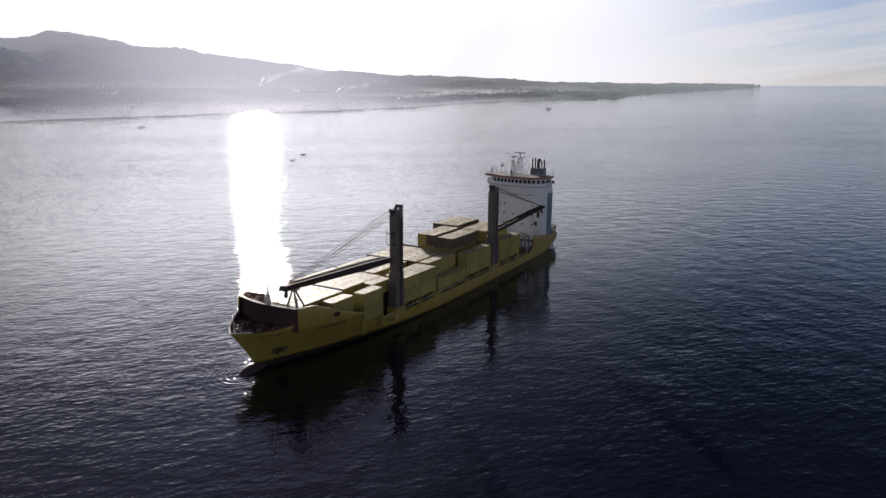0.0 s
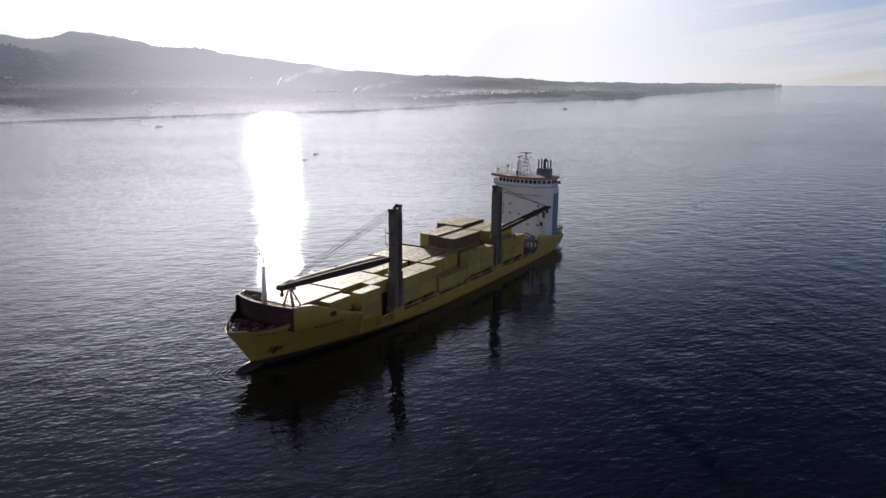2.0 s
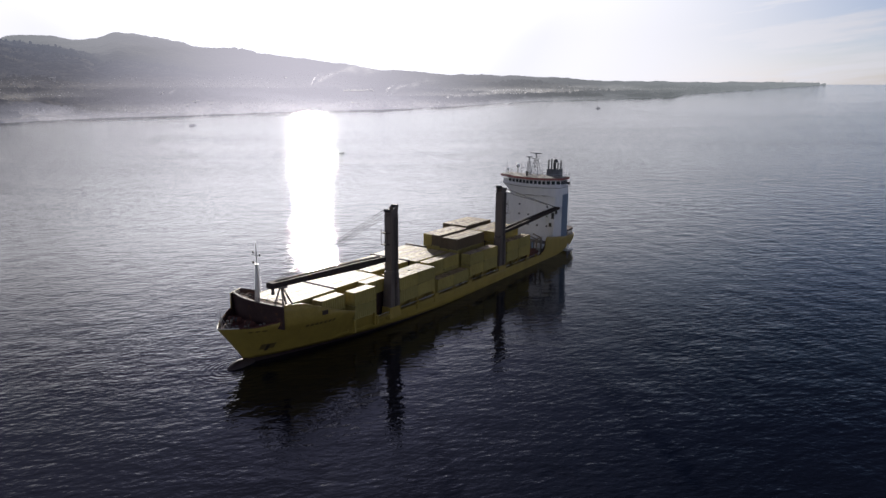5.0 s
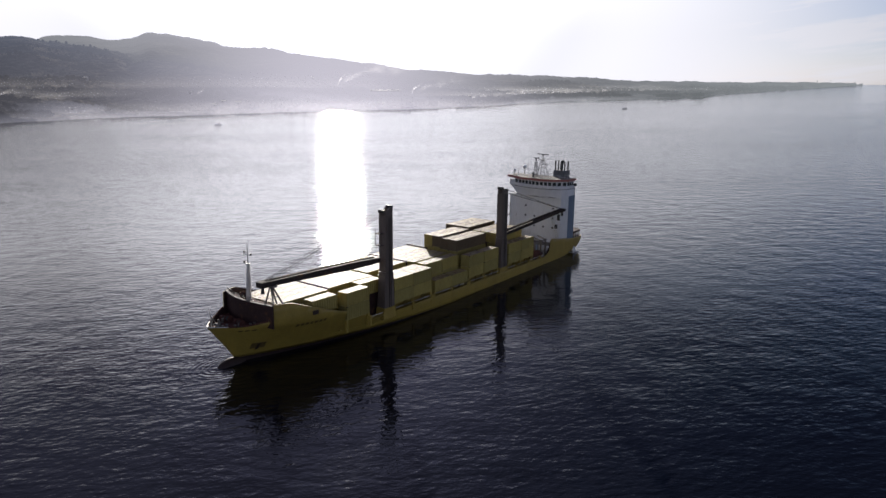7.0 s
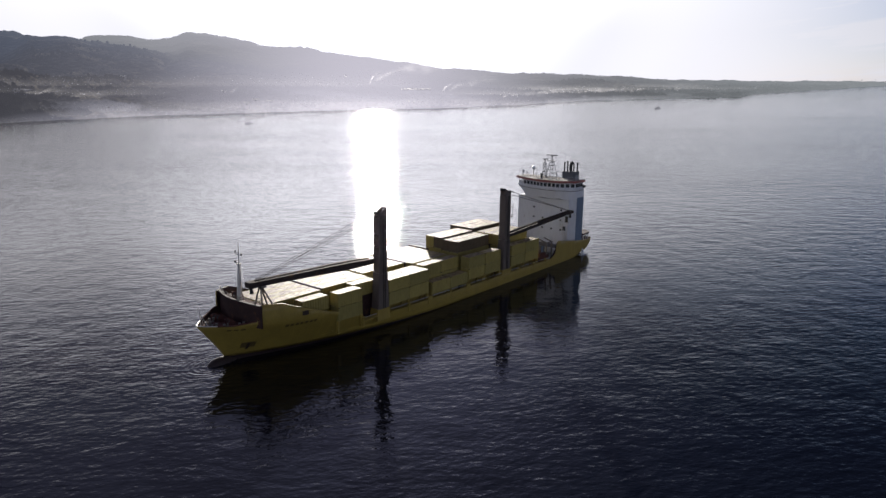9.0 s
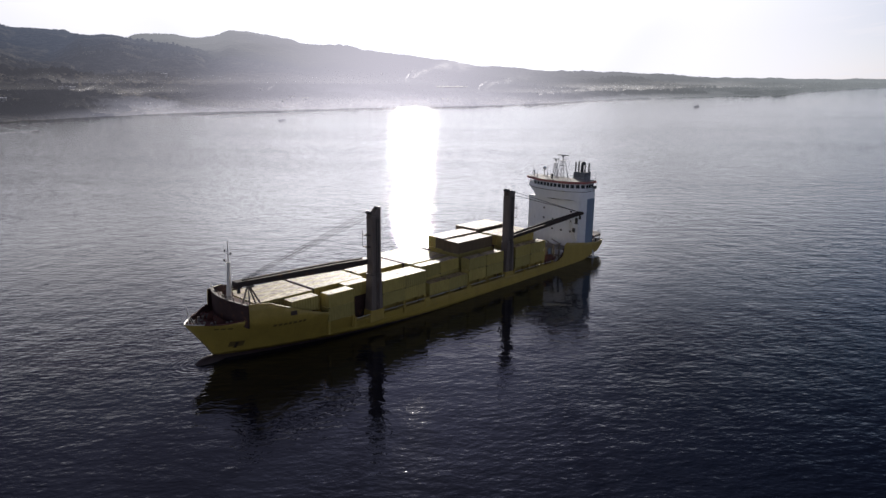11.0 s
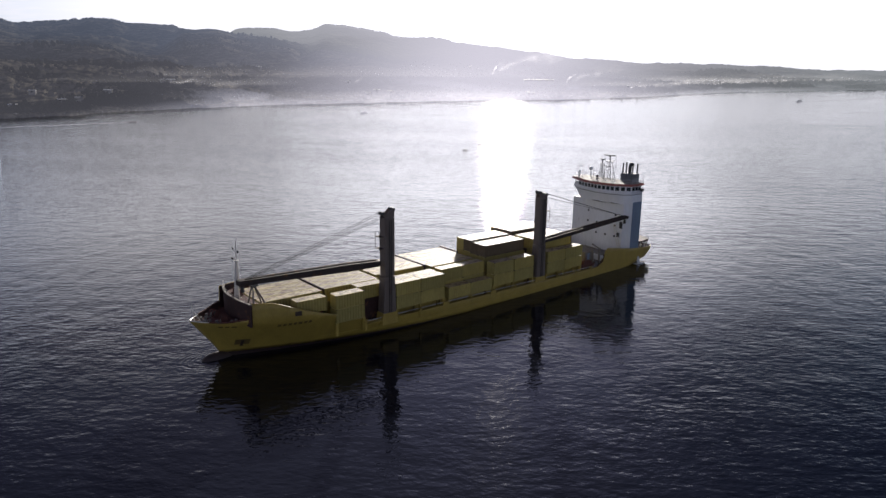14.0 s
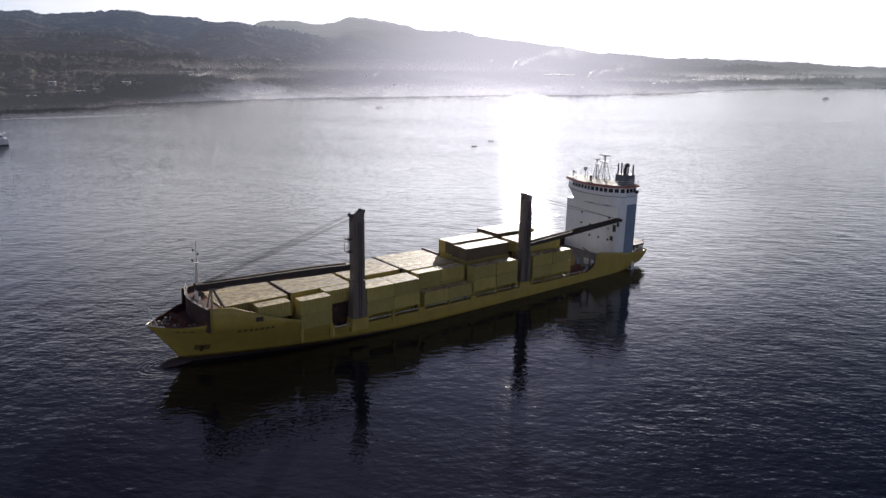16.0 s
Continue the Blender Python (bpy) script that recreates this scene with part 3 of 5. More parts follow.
def half_breadth(x, z):
    d = max(0.0, x - stem_x(z))
    low = 9.8 * (1 - max(0.0, 1 - d / 50) ** 1.9)
    high = 9.8 * (1 - max(0.0, 1 - d / 22) ** 2.2) ** 0.86
    s = max(0.0, min(1.0, (z + 0.3) / 7.0))
    b = low + (high - low) * s ** 0.9
    e = max(0.0, stern_x(z) - x)
    if e < 9:
        b = min(b, 9.8 - 1.9 * (1 - e / 9) ** 3 - max(0.0, 2.5 - z) * 0.5 * (1 - e / 9))
    return b


def side_top(x):
    if x < -27.2:
        return curve([(-36, 7.3), (-31, 7.25), (-27.2, 7.7)], x)
    knots = [(-27.2, 10.5), (-23.5, 10.4), (-12.2, 6.2), (-11.8, 4.6), (-6.2, 3.8), (-5.9, 3.1), (62.8, 3.1), (64.2, 4.2), (65.2, 6.5), (66.4, 7.5), (76, 6.0), (90, 4.9)]
    for (x0, v0), (x1, v1) in zip(knots, knots[1:]):
        if x <= x1:
            return v0 + (v1 - v0) * (x - x0) / (x1 - x0)
    return 4.9


def hull_grid(levels, us):
    """Rows of port points over the length, for given heights; a height above the side's top stops there."""
    rows = []
    for u in us:
        row = []
        for lv in levels:
            z = lv
            x = stem_x(z) + u * (stern_x(z) - stem_x(z))
            top = side_top(x)
            if z > top:
                z = top
                x = stem_x(z) + u * (stern_x(z) - stem_x(z))
            row.append((x, -half_breadth(x, z), z))
        rows.append(row)
    return rows


def shell(levels, us):
    bm = B()
    port = [[bm.verts.new(p) for p in row] for row in hull_grid(levels, us)]
    star = [[bm.verts.new((x, -y, z)) for x, y, z in row] for row in hull_grid(levels, us)]
    for side in (port, star):
        for a, b in zip(side, side[1:]):
            for k in range(len(levels) - 1):
                q = [a[k], b[k], b[k + 1], a[k + 1]]
                if (q[0].co - q[3].co).length + (q[1].co - q[2].co).length > 0.02:
                    bm.faces.new(q)
    for k in range(len(levels) - 1):
        q = [port[-1][k], star[-1][k], star[-1][k + 1], port[-1][k + 1]]
        if (q[0].co - q[3].co).length > 0.02:
            bm.faces.new(q)
    bmesh.ops.remove_doubles(bm, verts=bm.verts[:], dist=0.004)
    return bm


def deck_plate(x0, x1, z, inset=0.12, thick=0.12, step=1.5):
    bm = B()
    n = max(2, int((x1 - x0) / step))
    xs = [x0 + (x1 - x0) * i / n for i in range(n + 1)]
    left = [(x, -max(0.02, half_breadth(x, z) - inset)) for x in xs]
    right = [(x, -y) for x, y in reversed(left)]
    return prism(bm, left + right, z - thick, z)


def rail_run(bm, pts, height=1.1, post=1.8, bars=3, r=0.035):
    """A guard rail along a line of points: stanchions and bars."""
    for a, b in zip(pts, pts[1:]):
        a, b = Vector(a), Vector(b)
        n = max(1, round((b - a).length / post))
        for i in range(n + 1):
            p = a + (b - a) * i / n
            tube(bm, p, p + Vector((0, 0, height)), r, sides=4)
        for k in range(bars):
            h = Vector((0, 0, height * (k + 1) / bars))
            tube(bm, a + h, b + h, r * 0.8, sides=4)
    return bm


def build_ship():
    ship = thing("cargo_ship", SHIP, "yellow container cargo ship with white bridge house, lying at anchor", "ship")
    us = [0, 0.004, 0.01, 0.018, 0.028, 0.04, 0.05, 0.06, 0.064, 0.0655, 0.067] + [0.075 + 0.01 * i for i in range(12)] + [0.193, 0.196, 0.2, 0.205, 0.21, 0.225, 0.238, 0.241, 0.244] + [0.26 + 0.03 * i for i in range(18)] + [0.785, 0.792, 0.798, 0.803, 0.808, 0.813, 0.818, 0.823, 0.828, 0.833, 0.84, 0.85, 0.87, 0.89, 0.91, 0.93, 0.945, 0.96, 0.97, 0.98, 0.988, 0.994, 1.0]
    hull = part("hull", shell([0.35, 1.0, 1.8, 2.6, 3.4, 4.2, 5.2, 6.2, 7.2, 8.2, 9.2, 10.6], us), HULL_YELLOW, ship, "yellow hull side with streaks of rust", True)
    sol = hull.modifiers.new("plate", "SOLIDIFY")
    hull.data.materials.append(BREAKWATER)
    sol.thickness, sol.offset, sol.material_offset = 0.18, -1, 1
    part("hull_bottom", shell([-2.2, -1.2, -0.3, 0.35], us), HULL_BOTTOM, ship, "dark underwater paint at the waterline", True)
    bulb = B()
    bmesh.ops.create_uvsphere(bulb, u_segments=20, v_segments=12, radius=1, matrix=pose(-30.6, 0, -1.0) @ Matrix.Diagonal((3.2, 1.3, 1.6, 1)))
    part("bulbous_bow", bulb, HULL_BOTTOM, ship, "dark bulbous bow breaking the surface", True)
    # decks
    part("main_deck", deck_plate(-26, 66, 1.9), DECK_RED, ship, "oxide red main deck")
    part("bow_deck", deck_plate(-34.4, -26.4, 6.5, 0.25), DECK_RED, ship, "red mooring deck in the bow")
    part("forecastle_deck", deck_plate(-26.6, -24.5, 9.6, 0.25), DECK_RED, ship)
    part("poop_deck", deck_plate(64.5, 87.2, 4.2, 0.25), DECK_GREEN, ship)
    bm = B()
    box(bm, 65.0, 65.3, -9.6, 9.6, 1.9, 5.6)
    part("poop_bulkhead", bm, WHITE, ship)
    # breakwater: a curved dark wall across the bow
    bm = B()
    n = 18
    ys = [-7.35 + 14.7 * i / n for i in range(n + 1)]
    outer = [(-27.2 - 0.7 * (1 - (y / 7.35) ** 2) + 1.2 * max(0, y / 7.35) ** 2, y) for y in ys]
    inner = [(x + 0.25, y * 0.985) for x, y in outer]
    prism(bm, outer + inner[::-1], 6.4, 10.45)
    part("breakwater", bm, BREAKWATER, ship, "dark brown curved breakwater wall")
    bm = B()
    prism(bm, [(x - 0.12, y) for x, y in outer] + [(x + 0.32, y * 0.985) for x, y in outer][::-1], 10.45, 10.55)
    part("breakwater_cap", bm, DECK_GREEN, ship, "worn pale walkway on the breakwater")
    return ship


ship = build_ship()


def crane(x, y, name_label, jib_root, jib_tip, top, stout=1.0):
    """A deck crane: pedestal, tapered column, cab platform, twin jib and its rope tackle."""
    c = thing("deck_crane", SHIP, name_label, "crane", "deck cranes")
    fwd = -1 if jib_tip[0] < x else 1
    bm = B()
    prism(bm, [(x - 1.9, y - 1.0), (x + 1.9, y - 1.0), (x + 1.9, y + 1.3), (x - 1.9, y + 1.3)], 1.9, 4.2, [(x - 1.55, y - 0.9), (x + 1.55, y - 0.9), (x + 1.55, y + 1.3), (x - 1.55, y + 1.3)])
    part("pedestal", bm, HULL_YELLOW, c, "yellow pedestal built into the bulwark", bevel=0.06)
    bm = B()
    prism(bm, [(x - 1.5, y - 1.0), (x + 1.5, y - 1.0), (x + 1.5, y + 1.25), (x - 1.5, y + 1.25)], 4.2, 11.3, [(x - 1.22, y - 0.97), (x + 1.22, y - 0.97), (x + 1.22, y + 1.0), (x - 1.22, y + 1.0)])
    part("column_foot", bm, CRANE, c, bevel=0.14)
    part("slewing_flange", box(B(), x - 1.24, x + 1.24, y - 1.0, y + 1.02, 11.3, 11.5), CRANE, c, bevel=0.04)
    for h in range(5, 23):
        part("rung", tube(B(), (x - 0.25, y - 1.12, h), (x + 0.25, y - 1.12, h), 0.03, sides=4), STEEL, c)
    for sx in (-0.25, 0.25):
        part("ladder_rail", box(B(), x + sx - 0.03, x + sx + 0.03, y - 1.15, y - 1.05, 4.3, 22.4), STEEL, c)
    bm = B()
    prism(bm, [(x - 1.15, y - 0.95), (x + 1.15, y - 0.95), (x + 1.15, y + 0.95), (x - 1.15, y + 0.95)], 11.5, top - 1.0)
    part("column", bm, CRANE, c, "tall brown steel crane column", bevel=0.16)
    for s in (-0.6, 0.6):
        bm = B()
        a, b = (x + fwd * 1.15, x - fwd * 1.15)
        v = [(a, top - 1.0), (b, top - 1.0), (b, top + 0.35), (b + fwd * 0.5, top + 0.35), (a - fwd * 0.7, top - 0.5), (a - fwd * 0.3, top - 0.1), (a, top - 0.2)]
        low = [bm.verts.new((px, y + s - 0.15, pz)) for px, pz in v]
        high = [bm.verts.new((px, y + s + 0.15, pz)) for px, pz in v]
        for i in range(len(v)):
            bm.faces.new((low[i], low[(i + 1) % len(v)], high[(i + 1) % len(v)], high[i]))
        bm.faces.new(low[::-1])
        bm.faces.new(high)
        part("head_cheek", bm, CRANE, c)
    for px, pz in ((x + fwd * 1.15, top - 0.35), (x - fwd * 1.05, top + 0.3)):
        part("sheave", tube(B(), (px, y - 0.7, pz), (px, y + 0.7, pz), 0.35, sides=12), STEEL, c)
    bm = B()
    px = x + fwd * 1.9
    for h in (17.0, 19.3):
        box(bm, min(px - fwd * 0.6, px + fwd * 0.35), max(px - fwd * 0.6, px + fwd * 0.35), y - 0.8, y + 0.8, h, h + 0.12)
    for sy in (-0.75, 0.75):
        tube(bm, (px + fwd * 0.3, y + sy, 17.0), (px + fwd * 0.3, y + sy, 20.3), 0.05, sides=4)
    part("cab_platform", bm, JIB, c)
    # twin jib
    ra, ta = Vector(jib_root), Vector(jib_tip)
    for s in (-0.75, 0.75):
        bm = B()
        off = Vector((0, s, 0))
        mid = (ra * 0.75 + ta * 0.25)
        tube(bm, ra + off, mid + off, 0.8 * stout, 1.05 * stout, 4, (0.5, 1.0))
        tube(bm, mid + off, ta + off * 0.8, 1.05 * stout, 0.7 * stout, 4, (0.5, 1.0))
        part("jib_beam", bm, JIB, c, "dark box-section jib beam")
    for k in range(1, 8):
        p = ra + (ta - ra) * k / 8
        part("jib_cross_piece", box(B(), p.x - 0.15, p.x + 0.15, p.y - 0.7, p.y + 0.7, p.z - 0.2, p.z + 0.2), JIB, c)
    bm = B()
    box(bm, ta.x - 0.8, ta.x + 0.6, ta.y - 0.8, ta.y + 0.8, ta.z - 0.65 * stout, ta.z + 0.5 * stout)
    part("jib_head", bm, JIB, c, bevel=0.1)
    bm = B()
    tube(bm, (ta.x, ta.y, ta.z - 0.7), (ta.x, ta.y, ta.z - 1.7), 0.25, 0.35, 8)
    part("hook_block", bm, STEEL, c)
    for k in range(4):
        s = -0.6 + 0.4 * k
        h = (x + fwd * 1.15, y + s, top - 0.1) if k % 2 else (x + fwd * 0.9, y + s, top - 0.9)
        part("wire", tube(B(), h, (ta.x - fwd * 1.2, ta.y + s, ta.z + 0.5), 0.045, sides=4), WIRE, c)
    return c


crane(0.0, -8.75, "brown deck crane with its jib stowed forward", (-1.2, -7.3, 13.9), (-27.7, -5.5, 14.2), 24.0, 0.88)
crane(42.3, -8.75, "brown deck crane with its jib stowed aft", (43.6, -7.4, 11.9), (75.0, -8.0, 14.2), 23.5, 0.60)


# ---- containers ----
def make_container(length, mat, label, group):
    """A dry freight container on its own origin: near, lower, forward corner."""
    w, h = 2.438, 2.591
    c = thing("shipping_container", Matrix.Identity(4), label, "container", group)
    bm = B()
    n = round(length / 0.6)
    for y, o in ((0.03, 1), (w - 0.03, -1)):
        pts = []
        for i in range(n):
            x0, x1 = 0.1 + (length - 0.2) * i / n, 0.1 + (length - 0.2) * (i + 1) / n
            d = (x1 - x0)
            pts += [(x0, y), (x0 + d * 0.35, y), (x0 + d * 0.5, y + o * 0.05), (x0 + d * 0.85, y + o * 0.05)]
        pts.append((length - 0.1, y))
        low = [bm.verts.new((px, py, 0.14)) for px, py in pts]
        high = [bm.verts.new((px, py, h - 0.1)) for px, py in pts]
        for i in range(len(pts) - 1):
            bm.faces.new((low[i], low[i + 1], high[i + 1], high[i]))
    part("wall", bm, mat, c)
    bm = B()
    for y in (0, w - 0.12):
        for x in (0, length - 0.14):
            box(bm, x, x + 0.14, y, y + 0.12, 0, h)
        box(bm, 0.14, length - 0.14, y, y + 0.12, 0.0, 0.15)
        box(bm, 0.14, length - 0.14, y, y + 0.12, h - 0.11, h - 0.01)
    box(bm, 0.02, 0.1, 0.12, w - 0.12, 0.0, h - 0.02)
    part("frame", bm, mat, c)
    bm = B()
    n = round(length / 0.6)
    for i in range(n):
        x0, x1 = 0.1 + (length - 0.2) * i / n, 0.1 + (length - 0.2) * (i + 1) / n
        box(bm, x0, x1 - 0.14, 0.12, w - 0.12, h - 0.09, h - 0.015)
        box(bm, x1 - 0.10, x1, 0.12, w - 0.12, h - 0.09, h - 0.045)
    part("roof", bm, C_ROOF, c, "weathered pale roof panel with cross ribs")
    for x in (0, length - 0.18):
        for y in (0, w - 0.16):
            part("corner_casting", box(B(), x - 0.005, x + 0.185, y - 0.005, y + 0.165, h - 0.12, h + 0.012), JIB, c)
    for y in (0.13, w / 2 + 0.01):
        door = part("door", box(B(), length - 0.08, length - 0.02, y, y + w / 2 - 0.14, 0.16, h - 0.12), mat, c)
        part("lock_rod", tube(B(), (length, y + 0.5, 0.2), (length, y + 0.5, h - 0.2), 0.025, sides=5), STEEL, door)
    return c


KINDS = {}
COLOURS = {"y": (C_YELLOW, "ochre yellow"), "o": (C_OLIVE, "olive yellow"), "b": (C_BROWN, "rusty brown")}


def put_container(feet, colour, x, y, z):
    length = 6.058 if feet == 20 else 12.192
    m = SHIP @ pose(x, y, z)
    key = (feet, colour)
    if key not in KINDS:
        mat, word = COLOURS[colour]
        KINDS[key] = make_container(length, mat, f"{word} steel {feet}-foot shipping container stowed on the ship's deck", "deck containers")
        KINDS[key].matrix_basis = m
        return KINDS[key]
    return copy_thing(KINDS[key], m)


H = 2.65
ROW = 2.5
STACK_Z = 4.45


def stack(feet, colours, x, y, z=STACK_Z):
    for k, col in enumerate(colours):
        put_container(feet, col, x, y, z + k * H)


# bay by bay from the bow; rows counted from port
for r in range(4):
    stack(40, "y" if r % 2 else "o", -24.2, -4.9 + ROW * r, STACK_Z + H)
stack(20, "y", -19.0, -8.2, 7.0)
for r in range(5):
    stack(40, "yo" if r % 2 else "oy", -11.2, -4.3 + ROW * r)
stack(20, "oy", -11.8, -9.55)
stack(20, "y", -5.6, -7.0, STACK_Z + H)
for k in range(2):
    stack(20, "yo" if k else "oy", 1.55 + 6.1 * k, -9.6)
    stack(20, "oy", 1.55 + 6.1 * k, -7.1)
stack(40, "y", 1.8, -4.5)
for r in range(4):
    stack(40, "yo", 1.8, -1.9 + ROW * r)
for k in range(2):
    stack(20, "yo"[k], 14.8 + 6.15 * k, -9.6, 3.9)
    stack(20, "oy" if k else "yo", 14.9 + 6.15 * k, -6.8)
for r in range(5):
    stack(40, "yo", 14.9, -3.6 + ROW * r)
for k in range(2):
    stack(20, "oy" if k else "yo", 27.5 + 6.3 * k, -9.6)
for r, col in enumerate(("yob", "yob", "yob", "yoy")):
    stack(40, col, 29.2, -4.75 + 2.46 * r, STACK_Z + (0.0 if r < 2 else 0.3))
for k in range(2):
    stack(20, "yo" if k else "oy", 44.5 + 6.2 * k, -9.6)
for r, col in enumerate(("yoy", "yoy", "yoy", "yob", "yob", "yob")):
    stack(40, col, 44.7, -5.75 + 2.46 * r + (0.0 if r < 3 else 1.2), STACK_Z - 0.55 + (0.0 if r < 3 else 0.55))


# ---- bridge house, funnel, masts ----
def build_house():
    h = thing("bridge_house", SHIP, "white bridge house with a wide wheelhouse at the stern", "deckhouse")
    bm = B()
    prism(bm, [(75.2, -7.3), (76.7, -8.9), (80.6, -8.9), (80.6, 9.5), (75.2, 9.5)], 4.2, 17.3)
    part("tower", bm, WHITE, h, "tall white tower", bevel=0.08)
    # panel darker and bluer than the white tower
    bm = B()
    prism(bm, [(76.75, -8.96), (80.5, -8.96), (80.5, -8.9), (76.75, -8.9)], 4.6, 17.9)
    part("side_panel", bm, BLUE, h, "blue-grey panel on the side of the tower")
    # the bow-fronted storey flares out in a hollow curve to carry the bridge wings
    low = [(76.7, -8.9), (80.6, -8.9), (80.6, 7.2), (75.1, 7.2), (74.6, 5.4), (73.9, 3.2), (73.55, 0.8), (73.5, -1.2), (73.8, -3.4), (74.5, -5.6), (75.1, -7.3)]
    top = [(76.6, -8.4), (81.2, -8.4), (81.2, 10.6), (76.4, 10.6), (74.9, 8.2), (73.7, 5.0), (73.0, 1.8), (72.9, -1.2), (73.4, -4.2), (74.6, -6.4), (75.7, -7.8)]

    def level(z, out=0.0):
        f = min(1.0, max(0.0, (z - 17.3) / 2.7)) ** 1.5
        ring = [(ax + (bx - ax) * f, ay + (by - ay) * f) for (ax, ay), (bx, by) in zip(low, top)]
        cx, cy = 78.0, 0.8
        return [(x + out * (1 if x > cx else -1), y + out * (1 if y > cy else -1)) for x, y in ring]

    steps = [17.3, 17.8, 18.3, 18.8, 19.25, 19.65, 20.0, 20.4]
    bm = B()
    for a, b in zip(steps, steps[1:]):
        prism(bm, level(a), a, b, level(b))
    bmesh.ops.remove_doubles(bm, verts=bm.verts[:], dist=0.004)
    bmesh.ops.delete(bm, geom=[f for f in bm.faces if abs(f.normal.z) > 0.99 and 17.31 < f.calc_center_median().z < 20.39], context="FACES_ONLY")
    part("flared_storey", bm, WHITE, h, "white flared front carrying the bridge wings")
    part("trim_band", prism(B(), level(19.72, 0.03), 19.72, 19.84, level(19.84, 0.03)), STEEL, h, "thin dark line round the bridge front")
    # dark lens that paints in the shade under the bulging front
    shade_strip = B()
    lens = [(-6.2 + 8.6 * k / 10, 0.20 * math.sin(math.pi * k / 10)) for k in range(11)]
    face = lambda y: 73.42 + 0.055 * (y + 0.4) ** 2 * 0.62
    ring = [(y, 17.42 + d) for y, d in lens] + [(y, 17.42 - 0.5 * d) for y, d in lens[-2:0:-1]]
    near, back = [shade_strip.verts.new((face(y), y, z)) for y, z in ring], [shade_strip.verts.new((face(y) + 0.5, y, z)) for y, z in ring]
    shade_strip.faces.new(near)
    shade_strip.faces.new(back[::-1])
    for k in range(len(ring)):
        shade_strip.faces.new((near[k], near[(k + 1) % len(ring)], back[(k + 1) % len(ring)], back[k]))
    part("soffit_shade", shade_strip, STEEL, h, "dark strip painted as the shade under the bridge front")
    inset = [(76.7, -8.15), (80.9, -8.15), (80.9, 7.9), (75.1, 7.9), (73.9, 4.9), (73.1, 0), (73.9, -4.9)]
    bm = B()
    prism(bm, inset, 20.4, 22.0)
    wheel = part("wheelhouse", bm, WHITE, h)
    front = [inset[3], inset[4], inset[5], inset[6], inset[0]]
    for (ax, ay), (bx, by) in zip(front, front[1:]):
        n = max(2, round(math.hypot(bx - ax, by - ay) / 1.35))
        nx, ny = -(by - ay), (bx - ax)
        l = math.hypot(nx, ny)
        nx, ny = nx / l, ny / l
        if nx > 0:
            nx, ny = -nx, -ny
        for i in range(n):
            a, b = (i + 0.14) / n, (i + 0.86) / n
            p, q = (ax + (bx - ax) * a, ay + (by - ay) * a), (ax + (bx - ax) * b, ay + (by - ay) * b)
            bm = B()
            prism(bm, [p, q, (q[0] + nx * 0.06, q[1] + ny * 0.06), (p[0] + nx * 0.06, p[1] + ny * 0.06)], 20.75, 21.7)
            part("pane", bm, GLASS, wheel)
    for x, y in ((76.6, 10.3), (78.8, 10.4), (80.9, 10.4), (75.7, 9.0)):
        part("wing_post", box(B(), x - 0.08, x + 0.08, y - 0.08, y + 0.08, 20.4, 22.0), WHITE, h)
    for a, b in (((75.2, 8.2), (76.5, 10.45)), ((76.5, 10.45), (81.1, 10.45))):
        part("wing_bulwark", prism(B(), [a, b, (b[0] + 0.08, b[1] - 0.08), (a[0] + 0.08, a[1] - 0.08)], 20.4, 21.2), WHITE, h)
    for i in range(3):
        part("pane", box(B(), 77.0 + 1.3 * i, 78.0 + 1.3 * i, -8.21, -8.13, 20.75, 21.7), GLASS, wheel)
    roof = [(76.2, -8.7), (81.4, -8.7), (81.4, 11.3), (76.2, 11.3), (73.2, 5.1), (72.3, 0), (73.2, -5.1)]
    bm = B()
    prism(bm, roof, 22.0, 22.55, [(x + (0.15 if x < 77 else -0.1), y * 0.99) for x, y in roof])
    part("roof", bm, TRIM, h, "wheelhouse roof with a dull red edge")
    bm = B()
    prism(bm, [(x * 0.97 + 2.3, y * 0.96) for x, y in roof], 22.55, 22.6)
    part("roof_deck", bm, DECK_GREEN, h)
    rail = [(75.4, -4.6), (76.8, -8.2), (80.8, -8.2), (80.8, 10.4), (76.8, 10.4), (73.8, 4.8), (73.0, 0), (73.8, -4.8), (76.8, -8.2)]
    part("roof_rail", rail_run(B(), [(x, y, 22.6) for x, y in rail[1:]], 1.0, 2.0, 2), WHITE, h)
    for i, (y, z) in enumerate([(-5, 8.6), (-2, 8.6), (1, 8.6), (4, 8.6), (-5, 11.4), (-2, 11.4), (1, 11.4), (4, 11.4), (-5, 14.2), (4, 14.2)]):
        part("porthole", tube(B(), (75.1, y, z), (75.22, y, z), 0.28, sides=12), GLASS, h)
    bm = B()
    tube(bm, (79.5, -8.1, 20.9), (79.5, -9.3, 20.9), 0.09, sides=6)
    tube(bm, (79.5, -9.7, 21.0), (79.5, -9.0, 21.0), 0.42, 0.42, 12)
    part("searchlight", bm, STEEL, h, "dark searchlight on the bridge wing")
    return h


